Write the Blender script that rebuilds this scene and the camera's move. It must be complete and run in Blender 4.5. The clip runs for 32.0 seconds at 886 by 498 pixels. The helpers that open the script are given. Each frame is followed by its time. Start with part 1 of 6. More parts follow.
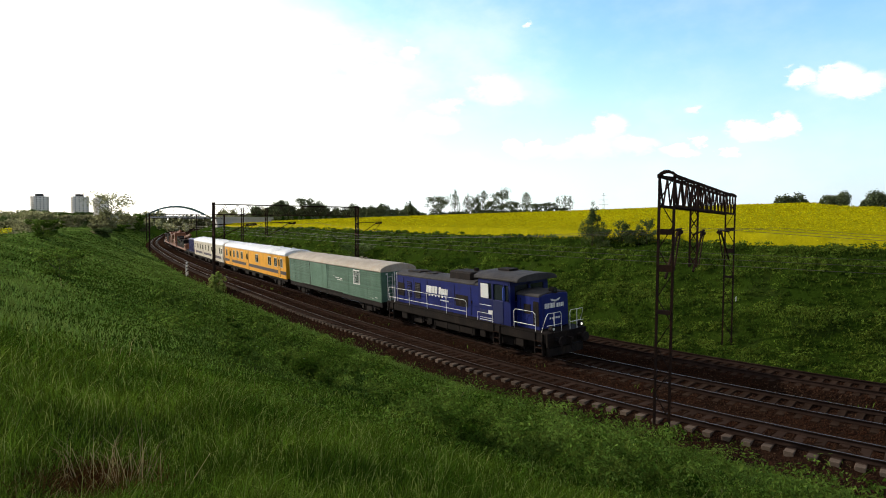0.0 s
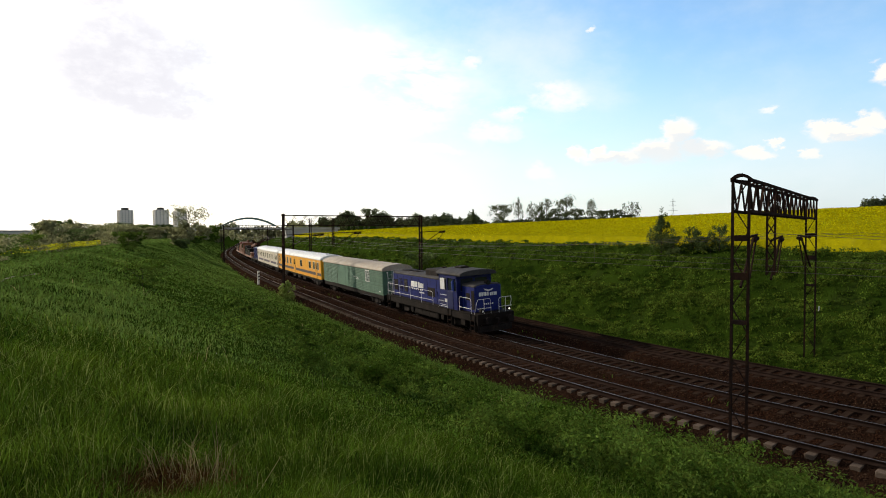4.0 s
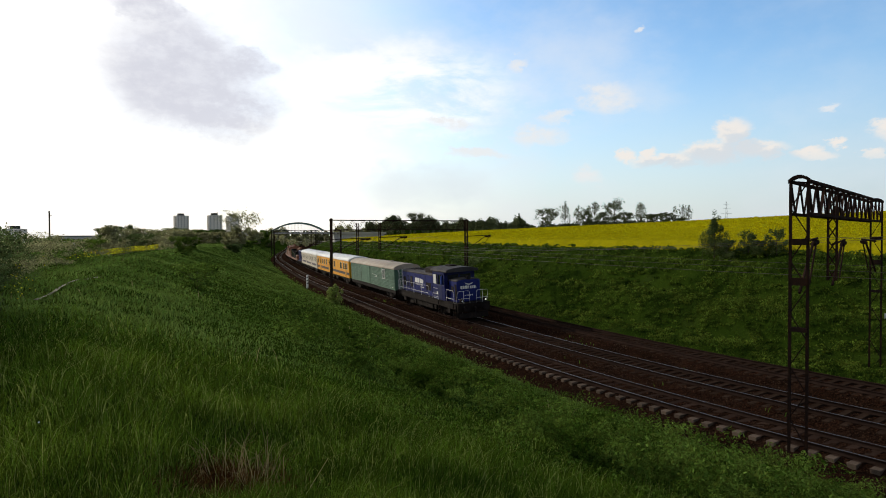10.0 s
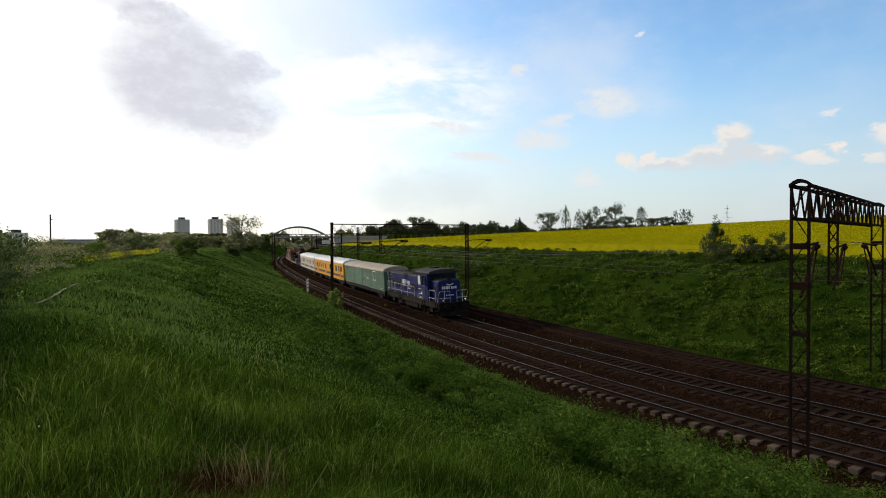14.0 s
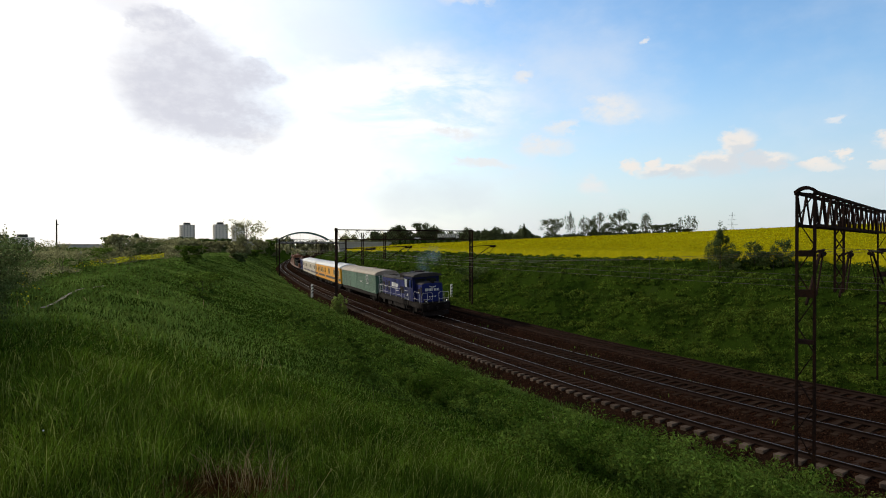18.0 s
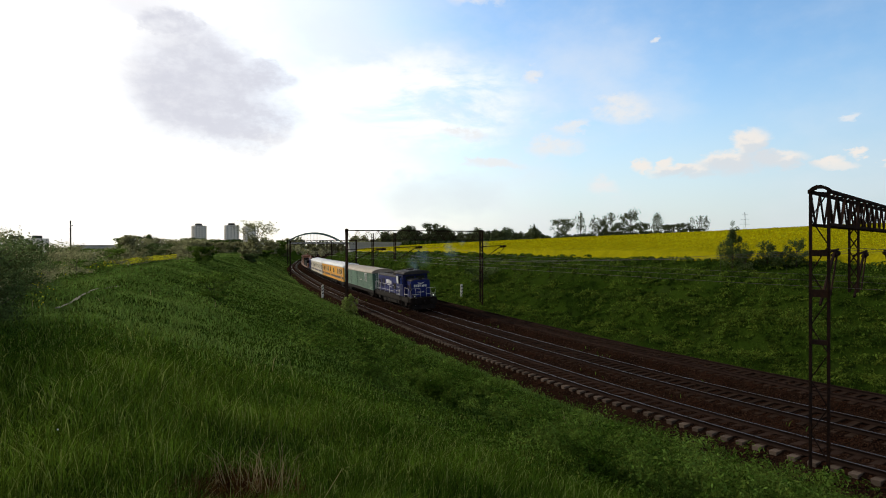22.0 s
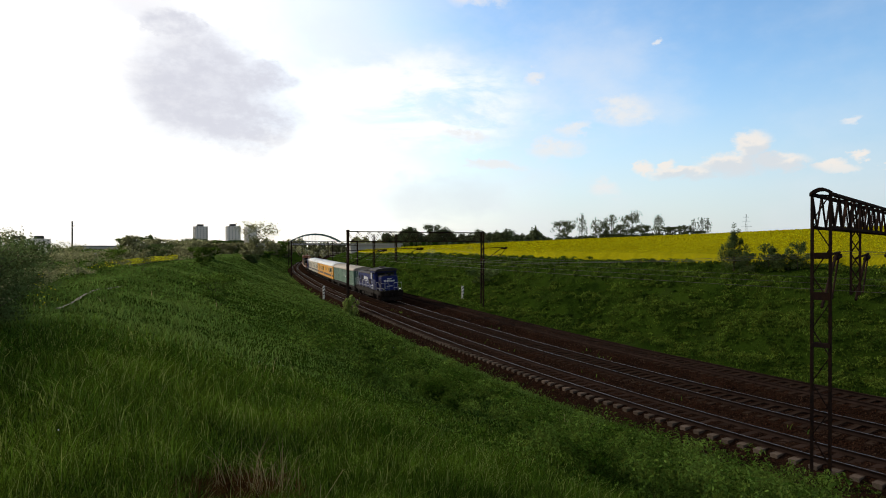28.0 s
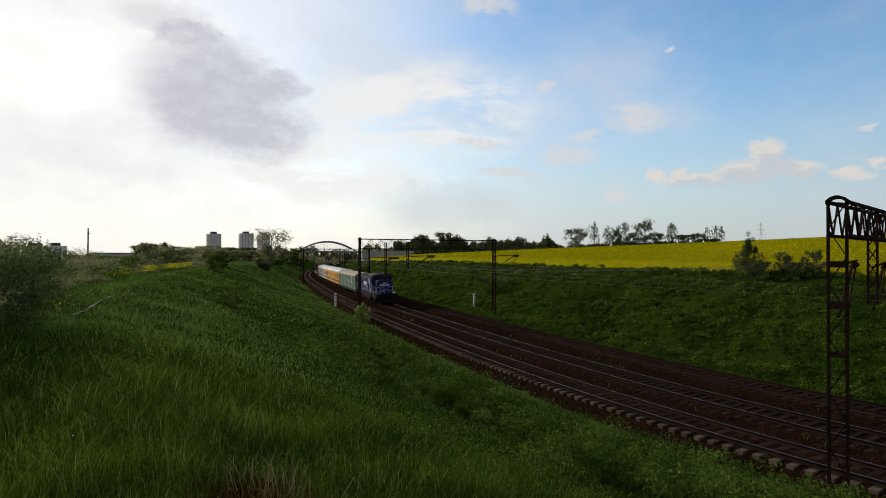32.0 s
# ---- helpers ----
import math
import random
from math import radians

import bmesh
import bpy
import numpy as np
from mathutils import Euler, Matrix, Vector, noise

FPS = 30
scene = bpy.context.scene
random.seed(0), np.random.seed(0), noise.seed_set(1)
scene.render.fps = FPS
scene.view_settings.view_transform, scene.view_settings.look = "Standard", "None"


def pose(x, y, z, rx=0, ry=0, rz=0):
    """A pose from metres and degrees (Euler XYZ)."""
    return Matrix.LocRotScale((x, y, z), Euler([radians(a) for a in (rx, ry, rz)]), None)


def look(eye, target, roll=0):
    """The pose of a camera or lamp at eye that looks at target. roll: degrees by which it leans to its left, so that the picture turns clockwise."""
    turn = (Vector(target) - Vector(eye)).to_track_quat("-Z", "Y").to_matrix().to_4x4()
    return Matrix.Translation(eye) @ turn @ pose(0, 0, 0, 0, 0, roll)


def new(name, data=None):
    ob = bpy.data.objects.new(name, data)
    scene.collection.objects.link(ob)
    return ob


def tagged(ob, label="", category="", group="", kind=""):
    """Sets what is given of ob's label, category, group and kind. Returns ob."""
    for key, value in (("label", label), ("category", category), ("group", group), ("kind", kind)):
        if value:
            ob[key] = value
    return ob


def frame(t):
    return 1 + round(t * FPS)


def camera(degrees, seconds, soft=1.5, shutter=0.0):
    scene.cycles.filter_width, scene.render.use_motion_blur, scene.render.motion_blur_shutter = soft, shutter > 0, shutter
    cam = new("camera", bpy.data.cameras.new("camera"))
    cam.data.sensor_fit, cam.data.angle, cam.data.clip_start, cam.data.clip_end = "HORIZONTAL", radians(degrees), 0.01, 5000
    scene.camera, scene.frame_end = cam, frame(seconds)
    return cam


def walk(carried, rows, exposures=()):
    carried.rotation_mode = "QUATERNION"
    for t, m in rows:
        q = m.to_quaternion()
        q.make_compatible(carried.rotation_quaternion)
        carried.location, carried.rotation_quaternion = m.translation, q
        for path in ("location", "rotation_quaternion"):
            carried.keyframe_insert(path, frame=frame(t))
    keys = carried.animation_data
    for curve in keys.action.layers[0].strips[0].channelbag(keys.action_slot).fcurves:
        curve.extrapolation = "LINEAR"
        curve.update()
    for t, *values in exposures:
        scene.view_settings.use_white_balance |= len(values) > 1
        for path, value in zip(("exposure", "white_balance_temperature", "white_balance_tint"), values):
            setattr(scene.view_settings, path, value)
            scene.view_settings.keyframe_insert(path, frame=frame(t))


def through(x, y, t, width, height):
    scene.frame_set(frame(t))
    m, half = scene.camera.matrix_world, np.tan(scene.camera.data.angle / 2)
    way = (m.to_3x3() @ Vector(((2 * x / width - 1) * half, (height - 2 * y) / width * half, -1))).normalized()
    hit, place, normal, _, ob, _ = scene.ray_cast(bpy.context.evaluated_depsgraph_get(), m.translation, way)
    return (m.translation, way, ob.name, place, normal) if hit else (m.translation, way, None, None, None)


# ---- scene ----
# Camera: it stands on the meadow ridge beside the railway cutting and pans slowly.
# seconds, stops, kelvin and tint: the picture darkens and is a little warmer from the third to the eighth second
EXPOSURES = ((0, 0.04, 6500, 10), (1, 0.06, 6550, 10), (2, 0.06, 6700, 10), (3, -0.12, 6800, 10), (6, -0.22, 6800, 10), (8, -0.18, 6700, 10), (9.3, -0.5, 6500, 10),
             (12, -0.54, 6500, 10), (18, -0.52, 6500, 10), (28, -0.5, 6500, 10), (30.3, -0.52, 6500, 10), (31, -0.72, 6500, 10), (32, -0.82, 6500, 10))
cam = camera(71.954, 32.0, 1.0)
EYE = (0.0, 0.0, 7.008)
walk(cam, [(t, pose(*EYE, a, b, c)) for t, a, b, c in (
    (0, 87.53, -0.47, -11.60), (0.5, 87.59, -0.42, -10.63), (1, 87.60, -0.41, -9.48), (1.5, 87.92, -0.24, -8.47),
    (2, 87.96, -0.04, -7.66), (2.5, 87.82, -0.10, -7.26), (3, 87.99, -0.05, -6.75), (3.5, 88.25, 0.05, -6.17),
    (5.5, 88.37, 0.16, -4.60), (6, 88.28, 0.23, -4.12), (6.5, 88.31, 0.55, -3.21), (7, 88.46, 0.43, -2.35),
    (7.5, 88.54, 0.36, -1.83), (8, 88.67, 0.24, -1.68), (8.5, 88.84, 0.05, -1.56), (9, 88.92, 0.12, -1.49),
    (9.5, 88.88, 0.21, -1.39), (10, 88.73, 0.24, -1.40), (10.5, 88.79, 0.22, -1.36), (11, 88.63, 0.20, -1.21),
    (11.5, 88.69, 0.24, -1.27), (12, 88.72, 0.22, -1.22), (12.5, 88.83, 0.17, -1.22), (13, 88.94, 0.03, -1.14),
    (13.5, 89.03, 0.04, -1.41), (14, 89.11, 0.20, -1.34), (14.5, 89.25, 0.20, -1.24), (16.5, 89.54, 0.14, -1.20),
    (17, 89.57, 0.04, -1.14), (17.5, 89.63, -0.09, -1.08), (18, 89.67, 0.02, -0.94), (18.5, 89.85, -0.28, -0.84),
    (19, 89.80, -0.39, -0.80), (19.5, 89.83, -0.27, -0.74), (20, 89.80, -0.38, -0.57), (20.5, 89.75, -0.34, -0.56),
    (21, 89.74, -0.26, -0.28), (21.5, 89.67, 0.22, -0.10), (22, 89.70, 0.13, 0.01), (22.5, 89.76, 0.17, -0.14),
    (23, 89.77, 0.13, -0.00), (23.5, 89.81, 0.18, 0.22), (24, 89.79, 0.06, 0.16), (24.5, 89.91, 0.09, 0.23),
    (25, 89.94, 0.12, 0.32), (25.5, 89.94, 0.11, 0.40), (27.5, 89.86, -0.04, 0.23), (28, 89.84, -0.05, 0.12),
    (28.5, 89.88, 0.24, 0.31), (29, 90.07, 0.28, 0.35), (29.5, 90.07, 0.10, 0.28), (30, 90.17, 0.25, 0.41),
    (30.5, 90.18, 0.19, 0.36), (31, 90.35, 0.25, 0.50), (31.5, 90.44, -0.02, 0.78), (32, 90.56, -0.16, 1.21),
)], exposures=EXPOSURES)

# ---------------------------------------------------------------- light
SUN_AZ, SUN_EL = -50.0, 21.0          # degrees left of the y axis, and above the horizon
sun_dir = Vector((math.sin(radians(SUN_AZ)) * math.cos(radians(SUN_EL)),
                  math.cos(radians(SUN_AZ)) * math.cos(radians(SUN_EL)), math.sin(radians(SUN_EL))))
sun = new("sun", bpy.data.lights.new("sun", "SUN"))
sun.data.energy, sun.data.angle, sun.data.color = 4.5, radians(0.6), (1.0, 0.9, 0.74)
sun.matrix_world = look(sun_dir * 500, (0, 0, 0))


class Nodes:
    """Short ways to write node trees."""

    def __init__(self, tree):
        self.t = tree
        tree.nodes.clear()

    def n(self, kind, ins=(), op=None, smoothing=None, data=None, clamp=False):
        node = self.t.nodes.new(kind)
        if op:
            node.operation = op
        if clamp:
            node.use_clamp = True
        if smoothing:
            node.interpolation_type = smoothing
        if data:
            node.data_type = data
        for k in ins:
            self.put(node.inputs[k], ins[k])
        return node

    def put(self, socket, v):
        if isinstance(v, bpy.types.NodeSocket):
            self.t.links.new(v, socket)
        else:
            socket.default_value = v

    def m(self, op, a, b=0.0, c=0.0, clamp=False):
        node = self.n("ShaderNodeMath", op=op, clamp=clamp)
        for i, v in enumerate((a, b, c)):
            self.put(node.inputs[i], v)
        return node.outputs[0]

    def smooth(self, v, lo, hi, a=0.0, b=1.0):
        node = self.n("ShaderNodeMapRange", smoothing="SMOOTHSTEP")
        for i, q in enumerate((v, lo, hi, a, b)):
            self.put(node.inputs[i], q)
        return node.outputs[0]

    def mix(self, f, a, b):
        node = self.n("ShaderNodeMix", data="RGBA")
        self.put(node.inputs[0], f), self.put(node.inputs[6], a), self.put(node.inputs[7], b)
        return node.outputs[2]

    def noise(self, vec, scale, detail=4.0, rough=0.55, dist=0.0):
        node = self.n("ShaderNodeTexNoise", ins={"Scale": scale, "Detail": detail, "Roughness": rough, "Distortion": dist})
        if vec is not None:
            self.put(node.inputs["Vector"], vec)
        return node.outputs["Fac"]

    def ramp(self, f, *stops):
        node = self.n("ShaderNodeValToRGB")
        els = node.color_ramp.elements
        while len(els) < len(stops):
            els.new(0.5)
        for e, (p, c) in zip(els, stops):
            e.position, e.color = p, (*c, 1)
        self.put(node.inputs[0], f)
        return node.outputs[0]


def make_world():
    w = bpy.data.worlds.new("evening_sky")
    scene.world = w
    w.use_nodes = True
    N = Nodes(w.node_tree)
    sky = N.n("ShaderNodeTexSky")
    sky.sky_type, sky.sun_disc = "NISHITA", False
    sky.sun_elevation, sky.sun_rotation = radians(SUN_EL), radians(SUN_AZ)
    sky.air_density, sky.dust_density, sky.ozone_density = 1.0, 0.6, 1.6
    co = N.n("ShaderNodeTexCoord").outputs["Generated"]
    sep = N.n("ShaderNodeSeparateXYZ", ins={0: co})
    x, y, z = sep.outputs
    az = N.m("ARCTAN2", x, y)
    el = N.m("ARCSINE", z)
    flat = N.n("ShaderNodeCombineXYZ", ins={0: az, 1: N.m("MULTIPLY", el, 1.7), 2: 0.3}).outputs[0]
    n1 = N.noise(flat, 5.0, 6, 0.6)
    n2 = N.noise(flat, 15.0, 5, 0.6)
    waz = N.m("ADD", az, N.m("MULTIPLY", N.m("SUBTRACT", n1, 0.5), 0.22))
    wel = N.m("ADD", el, N.m("MULTIPLY", N.m("SUBTRACT", n2, 0.5), 0.10))

    n3 = N.noise(flat, 42.0, 4, 0.6)
    ruffle = N.m("ADD", N.m("MULTIPLY", N.m("SUBTRACT", n2, 0.5), 0.05), N.m("MULTIPLY", N.m("SUBTRACT", n3, 0.5), 0.035))
    caz = N.m("ADD", az, N.m("ADD", ruffle, N.m("MULTIPLY", N.m("SUBTRACT", n1, 0.5), 0.05)))
    cel = N.m("ADD", el, N.m("MULTIPLY", ruffle, -0.8))

    def blob(a, e, ra, re, soft=1.25):
        """A soft oval of cloud, in degrees."""
        da = N.m("DIVIDE", N.m("SUBTRACT", caz, radians(a)), radians(ra))
        de = N.m("DIVIDE", N.m("SUBTRACT", cel, radians(e)), radians(re))
        d = N.m("ADD", N.m("MULTIPLY", da, da), N.m("MULTIPLY", de, de))
        return N.smooth(d, 1.0, 1.0 - soft)

    def union(items):
        f = items[0]
        for g in items[1:]:
            f = N.m("MAXIMUM", f, g)
        return f

    clear = N.n("ShaderNodeHueSaturation", ins={"Color": sky.outputs[0], "Saturation": 1.2, "Value": 1.0}).outputs[0]
    base = N.n("ShaderNodeVectorMath", op="SCALE", ins={0: clear, 3: 0.31}).outputs[0]
    # thin veil round the sun, fading towards the clear side of the sky
    dot = N.n("ShaderNodeVectorMath", op="DOT_PRODUCT", ins={0: co, 1: tuple(sun_dir)}).outputs["Value"]
    veil = N.m("MULTIPLY", N.smooth(dot, 0.60, 0.97), N.smooth(el, 0.95, 0.42))
    veil = N.m("MULTIPLY", veil, N.smooth(n1, 0.15, 0.62, 0.75, 1.0))
    col = N.mix(veil, base, (1.75, 1.72, 1.66, 1))
    low = N.smooth(el, 0.30, -0.02)
    col = N.mix(N.m("MULTIPLY", low, 0.85), col, N.mix(N.smooth(az, 0.22, -0.25), N.mix(N.smooth(az, 0.35, 0.8), (0.84, 0.95, 1.06, 1), (0.56, 0.72, 0.92, 1)), (1.72, 1.7, 1.64, 1)))
    thin = N.m("MULTIPLY", N.smooth(N.noise(flat, 3.2, 6, 0.6), 0.35, 0.75), N.m("MULTIPLY", N.smooth(el, 0.6, 0.2), N.smooth(az, 0.9, 0.0, 0.25, 0.7)))
    col = N.mix(thin, col, (1.15, 1.2, 1.27, 1))
    # broken streaks above the middle of the cutting
    tall = N.n("ShaderNodeCombineXYZ", ins={0: N.m("MULTIPLY", az, 1.0), 1: N.m("MULTIPLY", el, 3.0), 2: 1.7}).outputs[0]
    streak = N.smooth(N.noise(tall, 6.0, 7, 0.62, 0.3), 0.35, 0.57)
    field = N.m("MAXIMUM", blob(-3.5, 13.2, 16.0, 6.2), N.m("MULTIPLY", blob(-13.0, 7.5, 14.0, 4.5), 1.0))
    streak = N.m("MULTIPLY", streak, N.smooth(field, 0.0, 0.9))
    col = N.mix(N.m("MULTIPLY", streak, 0.9), col, (1.55, 1.54, 1.5, 1))
    # a dull patch low in the middle, and thin wisps
    col = N.mix(N.m("MULTIPLY", blob(-1.0, 4.6, 8.0, 3.2, 1.0), 0.4), col, (0.92, 1.0, 1.08, 1))
    wisps = union([blob(15.8, 12.1, 3.2, 1.7, 1.0), blob(10.6, 9.0, 3.0, 1.3, 1.0), blob(11.8, 10.8, 2.0, 0.8, 1.0), blob(2.4, 10.3, 2.2, 0.6, 1.0), blob(4.6, 7.6, 4.0, 0.5, 1.0),
                   blob(14.4, 5.4, 1.6, 0.9, 1.0), blob(8.6, 15.4, 1.2, 0.8, 1.0), blob(33.6, 9.8, 1.0, 0.5, 1.0), blob(19.8, 17.4, 0.6, 0.4, 1.0), blob(3.0, 22.5, 3.0, 1.2, 1.0)])
    col = N.mix(N.m("MULTIPLY", N.m("MULTIPLY", wisps, 0.8), N.smooth(n3, 0.25, 0.6, 0.35, 1.0)), col, (1.22, 1.21, 1.2, 1))
    # heaped clouds low over the field: bright rims, dull blue bodies that melt into the haze below
    heap = union([blob(26.6, 8.3, 2.1, 2.0), blob(25.0, 7.0, 3.6, 1.5), blob(28.6, 6.9, 3.0, 1.1), blob(21.3, 6.4, 4.4, 0.9),
                  blob(17.9, 7.0, 1.2, 0.9), blob(19.8, 7.2, 0.9, 0.9), blob(32.4, 6.4, 1.8, 0.6), blob(34.2, 7.1, 1.0, 0.6), blob(36.2, 6.3, 1.3, 0.5), blob(38.8, 7.7, 3.3, 0.9), blob(37.6, 8.2, 1.5, 0.9), blob(40.2, 8.5, 1.7, 1.1), blob(41.8, 11.6, 1.5, 1.1), blob(44.8, 10.9, 3.2, 1.3), blob(44.0, 11.7, 1.8, 1.2)])
    body = union([blob(27.2, 7.3, 2.2, 1.9, 1.0), blob(25.6, 6.3, 3.6, 1.4, 1.0), blob(29.2, 6.2, 3.2, 1.1, 1.0), blob(22.0, 5.9, 4.4, 0.9, 1.0), blob(39.4, 7.2, 2.6, 0.7, 1.0)])
    heapcol = N.mix(N.m("MULTIPLY", N.smooth(body, 0.0, 0.9), 0.65), (1.3, 1.21, 1.12, 1), (0.84, 0.96, 1.08, 1))
    over = N.m("MULTIPLY", N.smooth(heap, 0.03, 0.85), N.smooth(el, 0.08, 0.12))
    col = N.mix(N.m("MULTIPLY", over, 0.92), col, heapcol)
    # one grey cloud beside the glare
    gaz = N.m("ADD", az, N.m("ADD", N.m("MULTIPLY", ruffle, 0.5), N.m("MULTIPLY", N.m("SUBTRACT", n1, 0.5), 0.12)))
    caz, cel = gaz, N.m("ADD", el, N.m("MULTIPLY", ruffle, 0.6))
    soft = union([blob(-23.0, 13.6, 8.0, 6.2, 1.0), blob(-26.5, 19.5, 5.0, 1.6, 1.0)])
    grey = union([blob(-21.6, 13.8, 8.0, 6.2, 1.0), blob(-18.4, 11.2, 6.4, 4.4, 1.0), blob(-24.0, 18.4, 3.8, 1.5, 0.9), blob(-16.6, 15.0, 3.0, 1.8, 0.9)])
    col = N.mix(N.m("MULTIPLY", soft, 0.45), col, (1.02, 1.01, 1.1, 1))
    puff = N.smooth(N.noise(flat, 24.0, 5, 0.65), 0.38, 0.68, 0.86, 0.5)
    col = N.mix(N.m("MULTIPLY", N.smooth(grey, 0.0, 1.0), puff), col, (0.95, 0.965, 1.08, 1))
    # unseen broken cloud overhead and behind the standpoint, added to cut blue fill
    high = N.m("MULTIPLY", N.smooth(el, 0.5, 0.75), N.smooth(N.noise(co, 3.0, 5, 0.6), 0.3, 0.6, 0.45, 0.95))
    back = N.m("MULTIPLY", N.smooth(y, 0.1, -0.35), N.smooth(N.noise(co, 4.0, 5, 0.6), 0.3, 0.6, 0.4, 0.9))
    col = N.mix(N.m("MAXIMUM", high, back), col, (0.5, 0.47, 0.42, 1))
    bg = N.n("ShaderNodeBackground", ins={"Color": col, "Strength": 1.0})
    N.n("ShaderNodeOutputWorld", ins={0: bg.outputs[0]})


make_world()


# ---------------------------------------------------------------- materials
def material(name, build, rough=0.6, metal=0.0, spec=0.4):
    """build(N, bsdf, where) sets the colour and the relief; where is the point in the world, in metres."""
    mat = bpy.data.materials.new(name)
    mat.use_nodes = True
    N = Nodes(mat.node_tree)
    out = N.n("ShaderNodeOutputMaterial")
    bsdf = N.n("ShaderNodeBsdfPrincipled", ins={"Roughness": rough, "Metallic": metal, "Specular IOR Level": spec})
    N.t.links.new(bsdf.outputs[0], out.inputs[0])
    build(N, bsdf, N.n("ShaderNodeTexCoord").outputs["Object"])
    return mat


def mottled(name, a, b, scale=3.0, fine=25.0, rough=0.6, metal=0.0, bump=0.2, dirt=None, spec=0.4, dist=0.02):
    """Two colours in soft patches, a finer grain, dirt in streaks, and fine relief."""
    def build(N, bsdf, where):
        f = N.smooth(N.noise(where, scale, 5, 0.6), 0.3, 0.7)
        g = N.noise(where, fine, 3, 0.6)
        col = N.mix(f, (*a, 1), (*b, 1))
        col = N.mix(N.smooth(g, 0.35, 0.75, 0.0, 0.35), col, tuple(0.6 * q for q in a) + (1,))
        if dirt:
            stretched = N.n("ShaderNodeMapping", ins={0: where, 3: (1.2, 1.2, 0.35)}).outputs[0]
            d = N.smooth(N.noise(stretched, scale * 1.3, 6, 0.7), 0.5, 0.72)
            col = N.mix(N.m("MULTIPLY", d, 0.65), col, (*dirt, 1))
        rnd = N.n("ShaderNodeObjectInfo").outputs["Random"]
        hsv = N.n("ShaderNodeHueSaturation", ins={"Color": col, "Value": N.smooth(rnd, 0.0, 1.0, 0.86, 1.12)})
        N.put(bsdf.inputs["Base Color"], hsv.outputs[0])
        N.put(bsdf.inputs["Roughness"], N.smooth(g, 0.2, 0.8, rough - 0.08, min(1.0, rough + 0.12)))
        if bump:
            N.put(bsdf.inputs["Normal"], N.n("ShaderNodeBump", ins={"Height": g, "Strength": bump, "Distance": dist}).outputs[0])
    return material(name, build, rough, metal, spec)


def leafy(name, dark, light, tip=None, rough=0.55, patch=0.35, through=0.35, v0=0.6, v1=1.45):
    """Leaves and blades: each one a little different, patches over the ground, light shining through."""
    mat = bpy.data.materials.new(name)
    mat.use_nodes = True
    N = Nodes(mat.node_tree)
    out = N.n("ShaderNodeOutputMaterial")
    where = N.n("ShaderNodeTexCoord").outputs["Object"]
    rnd = N.n("ShaderNodeNewGeometry").outputs["Random Per Island"]
    f = N.smooth(N.noise(where, patch, 4, 0.6), 0.32, 0.68)
    col = N.mix(f, (*dark, 1), (*light, 1))
    if tip:
        col = N.mix(N.smooth(rnd, 0.88, 0.91), col, (*tip, 1))
    hsv = N.n("ShaderNodeHueSaturation", ins={"Color": col, "Value": N.smooth(rnd, 0.0, 1.0, v0, v1),
                                              "Hue": N.smooth(rnd, 0.0, 1.0, 0.485, 0.51)})
    bsdf = N.n("ShaderNodeBsdfPrincipled", ins={"Base Color": hsv.outputs[0], "Roughness": rough + 0.2, "Specular IOR Level": 0.0})
    thin = N.n("ShaderNodeBsdfTranslucent", ins={"Color": hsv.outputs[0]})
    both = N.n("ShaderNodeMixShader", ins={0: through, 1: bsdf.outputs[0], 2: thin.outputs[0]})
    N.t.links.new(both.outputs[0], out.inputs[0])
    return mat


M = {}
M["iron"] = mottled("rusty_iron", (0.018, 0.013, 0.012), (0.036, 0.021, 0.016), 1.5, 20, 0.8, 0.1, 0.3, (0.075, 0.034, 0.018), spec=0.0)
M["rail"] = mottled("rail_steel", (0.022, 0.014, 0.011), (0.034, 0.022, 0.018), 2, 30, 0.8, 0.0, 0.2, spec=0.0)
M["railtop"] = mottled("worn_rail_head", (0.13, 0.1, 0.083), (0.185, 0.148, 0.125), 1, 40, 0.4, 0.9, 0.05)
M["sleeper"] = mottled("concrete_sleeper", (0.06, 0.044, 0.036), (0.1, 0.077, 0.063), 2, 30, 0.9, 0, 0.3, (0.035, 0.023, 0.017), spec=0.0)
def sleeper_material():
    """Concrete, pale at the ends, dark brown between the rails."""
    def build(N, bsdf, where):
        g = N.noise(where, 22, 4, 0.6)
        x = N.m("ABSOLUTE", N.n("ShaderNodeSeparateXYZ", ins={0: where}).outputs[0])
        pale_end = N.m("MULTIPLY", N.smooth(N.m("ADD", x, N.m("MULTIPLY", g, 0.15)), 1.0, 1.12), N.smooth(g, 0.3, 0.6, 0.6, 1.0))
        col = N.mix(pale_end, (0.036, 0.023, 0.018, 1), (0.115, 0.088, 0.07, 1))
        rnd = N.n("ShaderNodeObjectInfo").outputs["Random"]
        N.put(bsdf.inputs["Base Color"], N.n("ShaderNodeHueSaturation", ins={"Color": col, "Value": N.smooth(rnd, 0.0, 1.0, 0.75, 1.2)}).outputs[0])
        N.put(bsdf.inputs["Normal"], N.n("ShaderNodeBump", ins={"Height": g, "Strength": 0.3, "Distance": 0.02}).outputs[0])
    return material("pale_ended_sleeper", build, 0.9, 0.0, 0.0)


